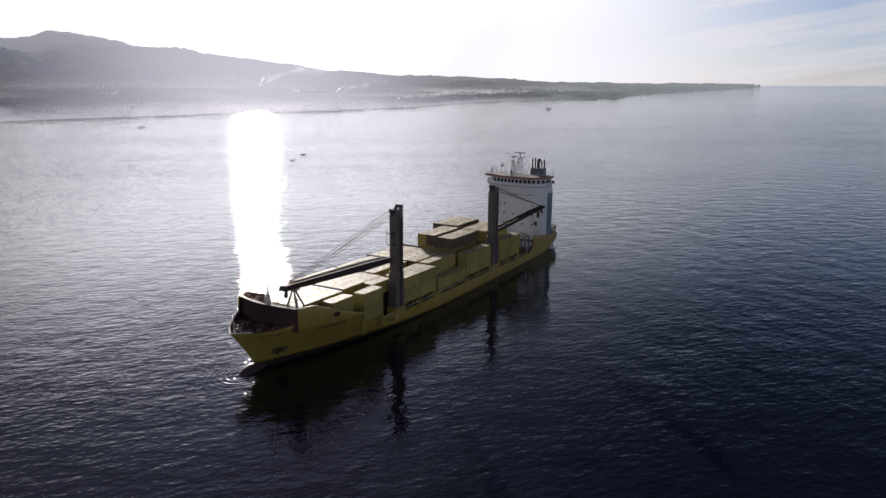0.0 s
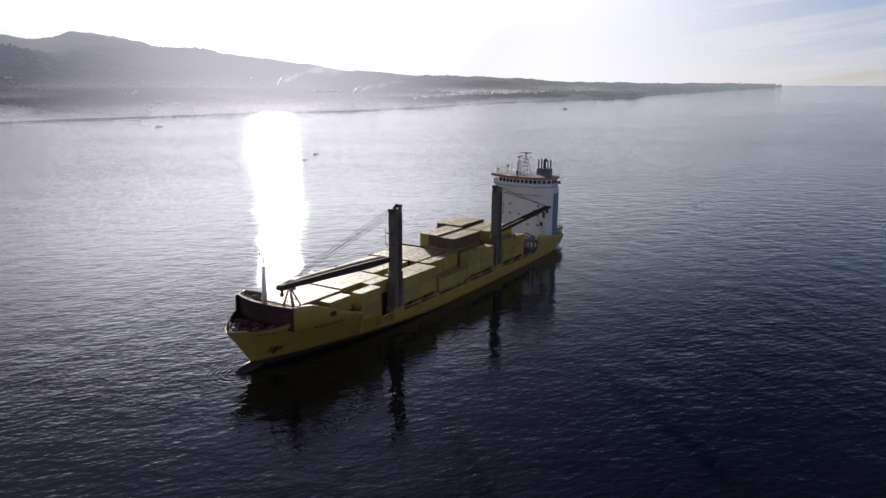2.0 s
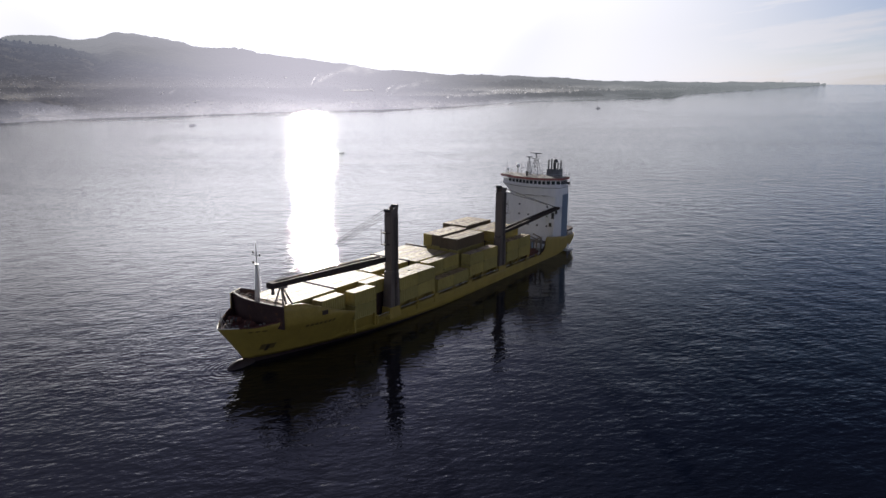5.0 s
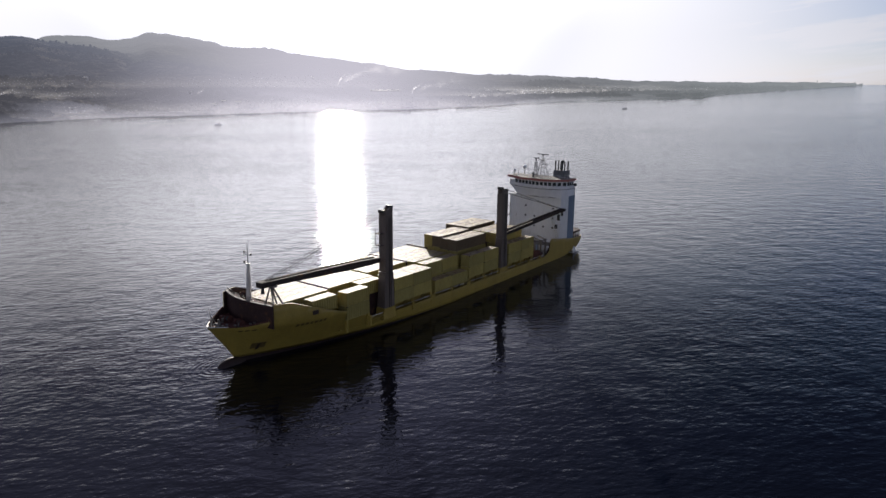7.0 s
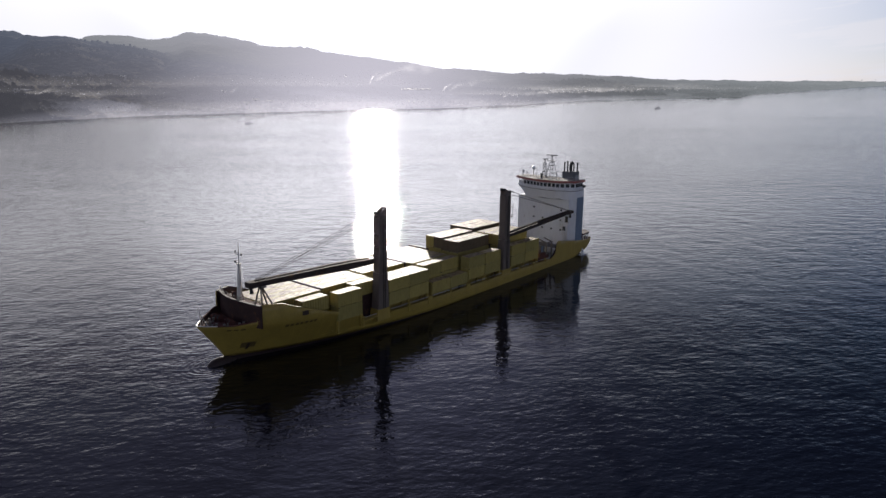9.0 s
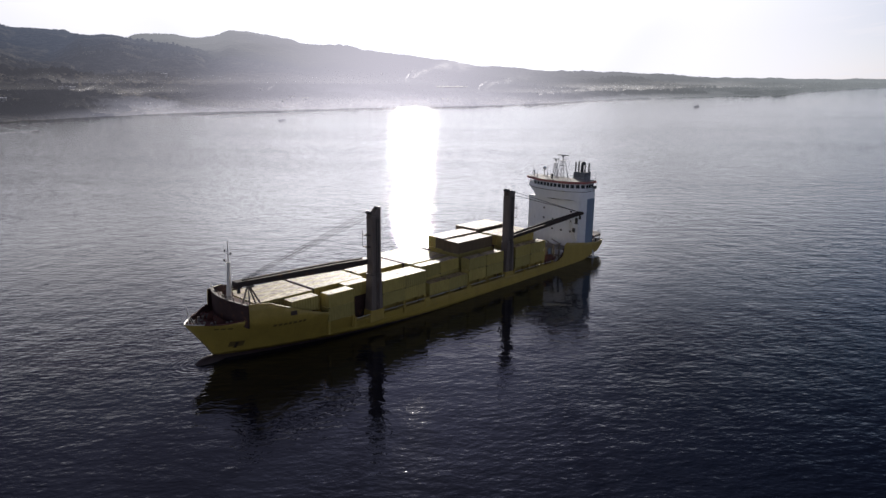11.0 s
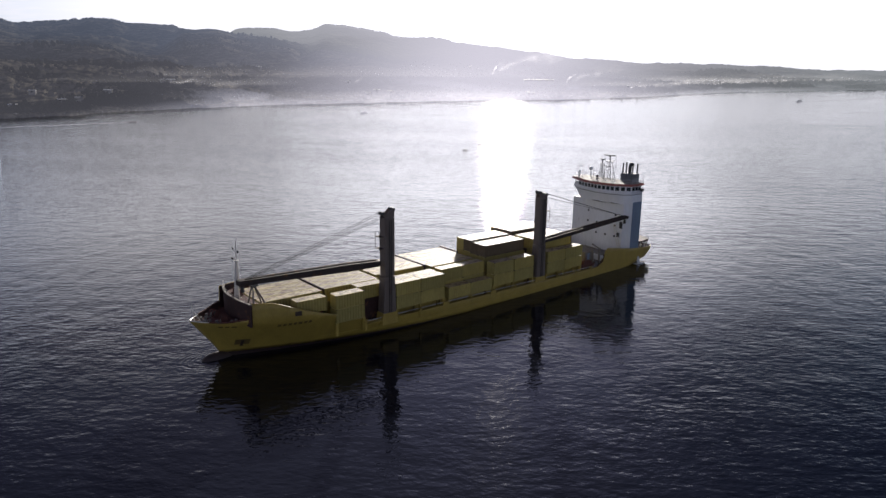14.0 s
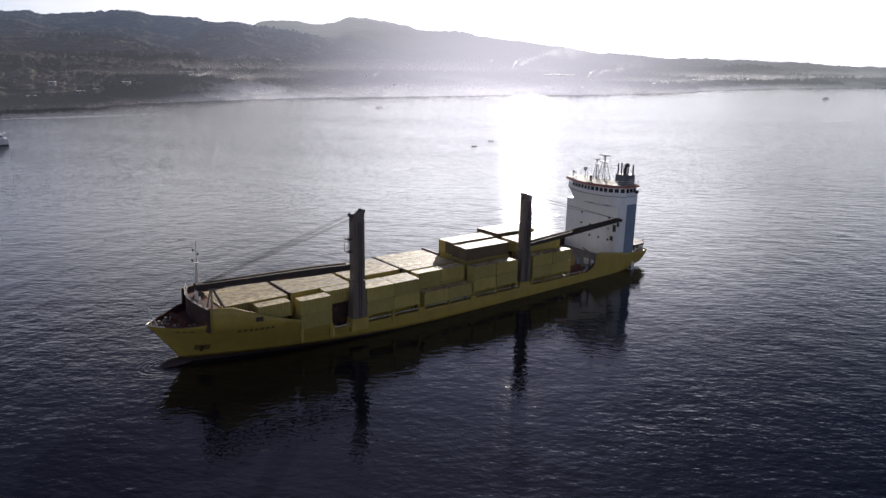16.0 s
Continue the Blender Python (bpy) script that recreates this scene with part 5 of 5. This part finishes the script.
# ---- small craft ----
def outrigger_boat(x, y, turn, length, label):
    b = thing("outrigger_boat", pose(x, y, 0, 0, 0, turn), label, "boat", "small boats")
    k = length / 15.0
    # far boats take the material with haze painted in as a glow
    paint = HOUSE if length > 6 else MAST
    n = 12
    bm = B()
    rings = []
    for i in range(n + 1):
        s = -1 + 2 * i / n
        w = 1.15 * k * max(0.03, (1 - abs(s) ** 2.4))
        lift = 1.1 * k * abs(s) ** 3
        px = 7.5 * k * s
        rings.append([bm.verts.new(p) for p in ((px, -w, 1.1 * k + lift), (px, -w * 0.7, 0.1 * k + lift * 0.5), (px, 0, -0.35 * k + lift * 0.4), (px, w * 0.7, 0.1 * k + lift * 0.5), (px, w, 1.1 * k + lift))])
    for p, q in zip(rings, rings[1:]):
        for i in range(4):
            bm.faces.new((p[i], q[i], q[i + 1], p[i + 1]))
        bm.faces.new((p[4], q[4], q[0], p[0]))
    part("hull", bm, paint, b, "pale boat hull")
    for s in (-1, 1):
        part("float", tube(B(), (-4.6 * k, s * 4.2 * k, 0.15), (4.6 * k, s * 4.2 * k, 0.15), 0.13 * k + 0.05, sides=6), paint, b)
    for px in (-2.8, 0.4, 3.2):
        part("outrigger_arm", tube(B(), (px * k, -4.2 * k, 0.3), (px * k, 4.2 * k, 0.3), 0.09 * k + 0.03, sides=5), paint, b)
    if length > 8:
        part("cabin", prism(B(), [(-3.4 * k, -0.9 * k), (2.2 * k, -0.9 * k), (2.2 * k, 0.9 * k), (-3.4 * k, 0.9 * k)], 1.1 * k, 2.5 * k), paint, b)
        part("awning", box(B(), -4.4 * k, 2.8 * k, -1.15 * k, 1.15 * k, 2.55 * k, 2.68 * k), paint, b)
        part("mast", tube(B(), (0.5 * k, 0, 2.6 * k), (0.5 * k, 0, 5.2 * k), 0.08, sides=5), paint, b)
    return b


outrigger_boat(378, 582, 15, 12, "white outrigger boat with an awning lying off the shore")
outrigger_boat(1085, 404, 175, 17, "white outrigger boat under way far off")
outrigger_boat(220, 221, 20, 5.5, "small grey outrigger canoe on the calm water")
outrigger_boat(250, 239, -15, 4.5, "small grey outrigger canoe on the calm water")
outrigger_boat(128, 606, 178, 7, "low motor boat drawing a long wake")


def wake_material(name, tone):
    """Broken foam and smoothed water behind a boat."""
    m = bpy.data.materials.new(name)
    m.use_nodes = True
    n, l = m.node_tree.nodes, m.node_tree.links
    b, geo, tex, rng = n["Principled BSDF"], n.new("ShaderNodeNewGeometry"), n.new("ShaderNodeTexNoise"), n.new("ShaderNodeMapRange")
    b.inputs["Base Color"].default_value, b.inputs["Roughness"].default_value = (*tone, 1), 0.9
    b.inputs["Specular IOR Level"].default_value = 0.0
    tex.inputs["Scale"].default_value, tex.inputs["Detail"].default_value = 0.25, 5
    rng.inputs["From Min"].default_value, rng.inputs["From Max"].default_value = 0.35, 0.7
    rng.inputs["To Min"].default_value, rng.inputs["To Max"].default_value = 0.1, 0.75
    l.new(geo.outputs["Position"], tex.inputs["Vector"])
    l.new(tex.outputs["Fac"], rng.inputs["Value"])
    l.new(rng.outputs["Result"], b.inputs["Alpha"])
    return m


FOAM = wake_material("wake_foam", (0.85, 0.87, 0.9))
STREAK = wake_material("wake_dark_water", (0.10, 0.11, 0.14))


def wake(x, y, turn, length, width, spread, mat, label):
    """Two thin lines of foam that part slowly behind a boat."""
    verts, faces = [], []
    for s in (-1, 1):
        for i in range(31):
            f = i / 30
            off = s * (0.4 + spread * f)
            w = width * (0.5 + 0.5 * f) * (1 - f ** 4)
            q = len(verts)
            verts += [(length * f, off - w, 0.06), (length * f, off + w, 0.06)]
            if i:
                faces.append((q - 2, q - 1, q + 1, q))
    me = bpy.data.meshes.new("boat_wake")
    me.from_pydata(verts, [], faces)
    me.materials.append(mat)
    ob = new("boat_wake", me)
    ob.matrix_world = pose(x, y, 0, 0, 0, turn)
    tagged(ob, label, "wake", "wakes", "stuff")




def discharge_jet():
    """Cooling water that falls from the ship's quarter and whitens the sea under it."""
    j = thing("discharge_jet", pose(79.4, -9.4, 0), "white stream of cooling water falling from the ship's quarter", "water jet", kind="stuff")
    bm = B()
    prev = Vector((0.4, 0.2, 2.1))
    for k in range(1, 7):
        f = k / 6
        cur = Vector((0.4 - 0.2 * f, 0.2 - 0.9 * f ** 0.6, 2.1 * (1 - f * f)))
        tube(bm, prev, cur, 0.10 + 0.05 * k, 0.14 + 0.05 * k, 8)
        prev = cur
    part("stream", bm, FOAM, j, smooth=True)
    bm = B()
    rng = random.Random(5)
    for _ in range(26):
        a, r = rng.uniform(0, 6.28), 1.5 * rng.random() ** 0.7
        blob(bm, (0.2 + 1.5 * r * math.cos(a), -0.8 + r * math.sin(a), 0.03), rng.uniform(0.15, 0.4) * (1.3 - 0.5 * r), 0.35)
    part("splash", bm, FOAM, j, "broken white water where the stream meets the sea", smooth=True)


discharge_jet()
wake(1093, 403, -7, 380, 1.5, 5, STREAK, "long dark wake drawn behind a boat")
wake(122, 606, 176, 190, 0.9, 6, FOAM, "thin white wake drawn behind a small boat")


def bow_rings():
    """Low ripple rings that spread from the bulb of the anchored ship."""
    verts, faces = [], []
    rings, n = 22, 64
    for k in range(rings + 1):
        r = 1.0 + 0.24 * k
        h = 0.07 * math.sin(k * 1.9) * (1 - k / rings) * min(1, k / 3)
        for i in range(n):
            a = 2 * math.pi * i / n
            verts.append((-32.6 + r * 1.25 * math.cos(a), r * math.sin(a), 0.02 + h + 0.02 * noise.noise((i * 0.4, k * 0.5, 0)) * (1 - k / rings)))
    for k in range(rings):
        for i in range(n):
            faces.append((k * n + i, k * n + (i + 1) % n, (k + 1) * n + (i + 1) % n, (k + 1) * n + i))
    me = bpy.data.meshes.new("bow_ripples")
    me.from_pydata(verts, [], faces)
    me.materials.append(SEA)
    for poly in me.polygons:
        poly.use_smooth = True
    tagged(new("bow_ripples", me), "rings of small ripples round the ship's bulb", "ripples", kind="stuff")


bow_rings()


def ferry():
    f = thing("ferry", pose(-14.6, 388, 0), "white passenger ferry with dark window bands", "ferry")
    hull = [(-42, 0), (-40, -3.2), (-36, -4.2), (1.0, -4.2), (1.6, -3.6), (1.6, 3.6), (1.0, 4.2), (-36, 4.2), (-40, 3.2)]
    part("hull", prism(B(), hull, -0.6, 4.2, [(x * 1.03 if x < 0 else x, y * 1.03) for x, y in hull]), WHITE, f)
    part("boot_top", prism(B(), [(x * 1.002, y * 1.01) for x, y in hull], -0.7, 0.6), STEEL, f)
    for k, (a, b, z) in enumerate(((-36, -0.4, 4.2), (-33, -2.5, 6.6), (-30, -14, 9.0))):
        deck = part("deckhouse", box(B(), a, b, -3.6 + 0.3 * k, 3.6 - 0.3 * k, z, z + 2.35), WHITE, f)
        part("window_band", box(B(), a + 1, b - 1, -3.64 + 0.3 * k, 3.64 - 0.3 * k, z + 0.9, z + 1.8), GLASS, deck)
        part("end_door", box(B(), b - 0.02, b + 0.04, -1.5, 1.5, z + 0.1, z + 2.0), GLASS, deck)
    part("mast", tube(B(), (-24, 0, 11.3), (-24, 0, 16), 0.15, 0.08, 6), CREAM, f)
    part("aft_rail", rail_run(B(), [(-2.4, -3.2, 6.6), (0.6, -3.2, 6.6), (0.6, 3.2, 6.6), (-2.4, 3.2, 6.6)], 1.1, 1.5, 3), CREAM, f)
    return f


ferry()


# ---- far shore: woods and houses ----
def on_land(az, s):
    """The place on the ground at a bearing and a share of the way from the beach to the ridge."""
    rs = shore(az)
    rr = max(curve(RIDGE, az), rs + 120)
    r = rs + s * (rr - rs)
    a = radians(az)
    return Vector((EYE.x + r * math.sin(a), EYE.y + r * math.cos(a), land_height(az, r)))


def woods():
    rng = random.Random(7)
    g = (1 + 5 ** 0.5) / 2
    base = [Vector(v).normalized() for v in ((-1, g, 0), (1, g, 0), (-1, -g, 0), (1, -g, 0), (0, -1, g), (0, 1, g), (0, -1, -g), (0, 1, -g), (g, 0, -1), (g, 0, 1), (-g, 0, -1), (-g, 0, 1))]
    tri = ((0, 11, 5), (0, 5, 1), (0, 1, 7), (0, 7, 10), (0, 10, 11), (1, 5, 9), (5, 11, 4), (11, 10, 2), (10, 7, 6), (7, 1, 8), (3, 9, 4), (3, 4, 2), (3, 2, 6), (3, 6, 8), (3, 8, 9), (4, 9, 5), (2, 4, 11), (6, 2, 10), (8, 6, 7), (9, 8, 1))
    verts, faces = [], []

    def crown(p, r, tall):
        n = len(verts)
        spin = rng.uniform(0, 6.28)
        c, s = math.cos(spin), math.sin(spin)
        for v in base:
            k = r * rng.uniform(0.7, 1.3)
            verts.append((p.x + (v.x * c - v.y * s) * k, p.y + (v.x * s + v.y * c) * k, p.z + r * tall * 0.6 + v.z * k * tall))
        faces.extend(tuple(n + i for i in f) for f in tri)

    for _ in range(26000):
        az = rng.uniform(-10, 82.6)
        s = 0.003 + 0.55 * rng.random() ** 2.6 if rng.random() < 0.88 else rng.uniform(0.985, 1.0)
        p = on_land(az, s)
        grove = noise.noise(p * 0.01) + 0.5 * noise.noise(p * 0.03)
        if grove < 0.0 and s < 0.9:
            continue
        r = rng.uniform(1.3, 2.7) * (1 + 0.6 * min(1.0, grove)) * (1 + (p - EYE).length / 6000) if s < 0.5 else rng.uniform(0.8, 2.6) * (0.5 + 0.9 * max(0, noise.noise(p * 0.004)))
        crown(p + Vector((0, 0, 3.0)), r, rng.uniform(0.8, 1.5))
    me = bpy.data.meshes.new("coastal_woods")
    me.from_pydata(verts, [], faces)
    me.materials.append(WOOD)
    tagged(new("coastal_woods", me), "dark hazy trees along the far shore and the ridge", "trees", kind="stuff")


woods()


def shore_house(az, off, w, d, h, turn, label, roof_mat, lift=4.0):
    r = shore(az) + off
    p = Vector((EYE.x + r * math.sin(radians(az)), EYE.y + r * math.cos(radians(az)), land_height(az, r) + lift))
    o = thing("shore_house", pose(p.x, p.y, p.z + 0.5, 0, 0, turn), label, "house", "shore houses")
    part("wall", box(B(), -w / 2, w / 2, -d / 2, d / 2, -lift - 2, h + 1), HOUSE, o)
    bm = B()
    e = 0.6
    v = [bm.verts.new(q) for q in ((-w / 2 - e, -d / 2 - e, h + 1), (w / 2 + e, -d / 2 - e, h + 1), (w / 2 + e, d / 2 + e, h + 1), (-w / 2 - e, d / 2 + e, h + 1), (-w / 2 - e, 0, h + 1 + d * 0.09), (w / 2 + e, 0, h + 1 + d * 0.09))]
    for q in ((0, 1, 5, 4), (2, 3, 4, 5), (0, 4, 3), (1, 2, 5), (0, 3, 2, 1)):
        bm.faces.new([v[i] for i in q])
    part("roof", bm, roof_mat, o)
    for k in range(max(1, int(w / 5))):
        x = -w / 2 + w * (k + 0.5) / max(1, int(w / 5))
        part("window", box(B(), x - 0.7, x + 0.7, -d / 2 - 0.08, -d / 2 + 0.02, 1.9, 3.2), GLASS, o)
    return o


ROOF_PALE = material("pale_metal_roof", (0.50, 0.51, 0.53), 0.7, 0, 0.12, 0.4, spec=0.3)
shore_house(47.6, 285, 62, 9, 3, -46, "long pale-roofed shed on the shore", ROOF_PALE, 9.5)
rng_h = random.Random(11)
SITES = ((9.0, 14), (10.2, 118), (12.0, 46), (13.1, 52), (15.0, 92), (18.7, 178), (19.1, 182), (19.4, 176), (24.4, 30), (25.6, 390), (32.6, 163), (34.2, 30), (34.9, 70), (36.0, 46), (42.0, 690), (46.9, 14), (47.4, 16), (49.5, 18), (54.4, 175), (57.0, 240), (60.3, 214), (61.2, 250), (64.0, 180), (66.0, 300), (70.4, 260), (73.5, 200))
for az, off in SITES:
    shore_house(az, off, rng_h.uniform(5, 10), rng_h.uniform(5, 8), rng_h.uniform(3, 4.5), rng_h.uniform(-60, 10), "small pale house among the trees on the shore", ROOF_PALE)


# ---- smoke over the shore ----
def smoke_material(name, size, low, high, layered=1):
    """Thin smoke: densest along the middle of the plume, torn by the wind, gone at its rims."""
    m = bpy.data.materials.new(name)
    m.use_nodes = True
    n, l = m.node_tree.nodes, m.node_tree.links
    n.clear()
    out, mix, clear, white, tex, rng, geo, dense, mul = (n.new(k) for k in ("ShaderNodeOutputMaterial", "ShaderNodeMixShader", "ShaderNodeBsdfTransparent", "ShaderNodeBsdfTranslucent", "ShaderNodeTexNoise", "ShaderNodeMapRange", "ShaderNodeNewGeometry", "ShaderNodeAttribute", "ShaderNodeMath"))
    white.inputs["Color"].default_value = (0.9, 0.9, 0.92, 1)
    dense.attribute_name, mul.operation = "thickness", "MULTIPLY"
    tex.inputs["Scale"].default_value, tex.inputs["Detail"].default_value = size, 6
    rng.inputs["From Min"].default_value, rng.inputs["From Max"].default_value = 0.34, 0.72
    rng.inputs["To Min"].default_value, rng.inputs["To Max"].default_value = low, high
    mp = n.new("ShaderNodeMapping")
    mp.inputs["Scale"].default_value = (1, 1, layered)
    l.new(geo.outputs["Position"], mp.inputs["Vector"])
    l.new(mp.outputs["Vector"], tex.inputs["Vector"])
    l.new(tex.outputs["Fac"], rng.inputs["Value"])
    l.new(rng.outputs["Result"], mul.inputs[0])
    l.new(dense.outputs["Fac"], mul.inputs[1])
    l.new(mul.outputs["Value"], mix.inputs["Fac"])
    l.new(clear.outputs["BSDF"], mix.inputs[1])
    l.new(white.outputs["BSDF"], mix.inputs[2])
    l.new(mix.outputs["Shader"], out.inputs["Surface"])
    return m


SMOKE = smoke_material("thin_smoke", 0.05, 0.1, 0.75)
MIST = smoke_material("shore_mist", 0.01, 0.5, 1.0, 5)


def smoke(az, s, rise, drift, size, thick=1.0):
    """A thin plume that leans with the wind and spreads into a low veil."""
    p = on_land(az, s)
    along, across = 40, 8
    verts, faces, density = [], [], []
    for i in range(along + 1):
        f = i / along
        w = size * (0.25 + 1.5 * f ** 0.7)
        c = p + Vector((drift * f ** 1.6, -0.3 * drift * f ** 1.6, 2 + rise * f ** 0.7))
        for j in range(across + 1):
            g = -1 + 2 * j / across
            wob = 0.35 * w * noise.noise((az + f * 5, g, 1.0))
            lean = min(1.0, drift / (rise + 1)) * 0.5
            verts.append((c.x + w * g * (1 - lean), c.y - 0.4 * w * (1 - g * g) + wob, c.z + w * g * lean + wob))
            density.append(thick * (1 - g * g) ** 1.5 * min(1, f * 8) * (1 - f) ** 0.8)
    for i in range(along):
        for j in range(across):
            q = i * (across + 1) + j
            faces.append((q, q + 1, q + across + 2, q + across + 1))
    me = bpy.data.meshes.new("smoke_plume")
    me.from_pydata(verts, [], faces)
    me.attributes.new("thickness", "FLOAT", "POINT").data.foreach_set("value", density)
    me.materials.append(SMOKE)
    for poly in me.polygons:
        poly.use_smooth = True
    tagged(new("smoke_plume", me), "thin white smoke rising from the wooded shore", "smoke", "smoke plumes", "stuff")


smoke(43.9, 0.118, 34, 26, 7, 0.9)
smoke(44.1, 0.123, 62, 260, 30, 0.42)
smoke(49.7, 0.112, 26, 22, 8, 0.9)
smoke(50.1, 0.119, 34, 120, 18, 0.4)
smoke(18.8, 0.082, 9, 60, 6, 0.6)
smoke(21.8, 0.07, 9, 110, 10, 0.22)
smoke(33.0, 0.052, 12, 14, 4, 0.8)
smoke(54.2, 0.085, 9, 120, 8, 0.7)
smoke(57.2, 0.13, 12, 260, 12, 0.6)
smoke(60.3, 0.126, 12, 260, 12, 0.6)
smoke(64.5, 0.16, 10, 300, 13, 0.5)


def mist_bank(az, off, length, height, thick, lift=0.0):
    """A bank of low morning mist by the shore, thinning upwards and at its ends."""
    r = shore(az) + off
    base = max(0.0, land_height(az, r)) + lift
    mid = Vector((EYE.x + r * math.sin(radians(az)), EYE.y + r * math.cos(radians(az)), base))
    turn = radians(38 if az > 18 else az)
    side = Vector((math.cos(turn), -math.sin(turn), 0))
    along, up = 40, 14
    verts, faces, density = [], [], []
    for i in range(along + 1):
        f = -1 + 2 * i / along
        tall = height * (1 + 0.6 * noise.noise((az + f * 3, 5.0, 2.0)))
        for j in range(up + 1):
            g = j / up
            verts.append(mid + side * (length / 2 * f) + Vector((0, 0, tall * g)))
            density.append(thick * (1 - f * f) ** 1.3 * (1 - g) ** 1.6 * min(1.0, 0.35 + 4 * g))
    for i in range(along):
        for j in range(up):
            q = i * (up + 1) + j
            faces.append((q, q + 1, q + up + 2, q + up + 1))
    me = bpy.data.meshes.new("mist_bank")
    me.from_pydata(verts, [], faces)
    me.attributes.new("thickness", "FLOAT", "POINT").data.foreach_set("value", density)
    me.materials.append(MIST)
    tagged(new("mist_bank", me), "low white morning mist along the wooded shore", "mist", "mist banks", "stuff")


for az, off, length, height, thick in ((5, -6, 300, 9, 0.10), (11, -6, 240, 9, 0.12), (15, -8, 240, 10, 0.16), (21, -16, 300, 18, 0.24), (24.5, -10, 320, 20, 0.28), (28, -14, 320, 22, 0.27), (31.5, -10, 340, 22, 0.27), (35, -16, 340, 22, 0.26), (38.5, -12, 340, 22, 0.27), (42, -14, 340, 24, 0.32), (46, -12, 360, 22, 0.32), (50, -14, 380, 20, 0.30), (54, -12, 380, 18, 0.30), (58, -14, 420, 16, 0.26), (62, -12, 420, 14, 0.22)):
    mist_bank(az, off, length, height, 0.44 * thick)
for az, off, length, height, thick in ((15.5, 150, 200, 14, 0.14), (19.5, 200, 230, 16, 0.20), (23, 150, 260, 18, 0.14), (27, 240, 300, 22, 0.10), (34, 220, 420, 26, 0.12), (41, 240, 420, 26, 0.12), (54, 180, 300, 14, 0.30), (57.5, 330, 420, 16, 0.30), (61.5, 260, 460, 15, 0.28), (66, 420, 520, 15, 0.24), (70, 330, 520, 14, 0.18)):
    mist_bank(az, off, length, height, 0.42 * thick, 9)


def far_chimney():
    p = on_land(80.2, 0.5)
    c = thing("chimney", pose(p.x, p.y, p.z), "tall grey chimney on the far point of land", "chimney")
    part("shaft", tube(B(), (0, 0, -2), (0, 0, 24), 2.0, 1.5, 10), WOOD, c)
    part("cap", tube(B(), (0, 0, 24), (0, 0, 25), 1.9, 1.9, 10), WOOD, c)


far_chimney()


def far_mast(az, off, height, label):
    """A thin lattice mast: one tapered pole with cross-trees."""
    r = shore(az) + off
    p = Vector((EYE.x + r * math.sin(radians(az)), EYE.y + r * math.cos(radians(az)), land_height(az, r)))
    m = thing("radio_mast", pose(p.x, p.y, p.z), label, "mast", "far masts")
    part("pole", tube(B(), (0, 0, -2), (0, 0, height), 0.9, 0.35, 6), WOOD, m)
    for f in (0.6, 0.8, 0.95):
        part("cross_tree", box(B(), -1.6, 1.6, -0.3, 0.3, height * f, height * f + 0.6), WOOD, m)


far_mast(71.7, 300, 34, "thin radio mast above the far woods")
far_mast(77.9, 200, 22, "short radio mast above the far woods")
far_mast(81.0, 150, 24, "thin radio mast on the far point of land")
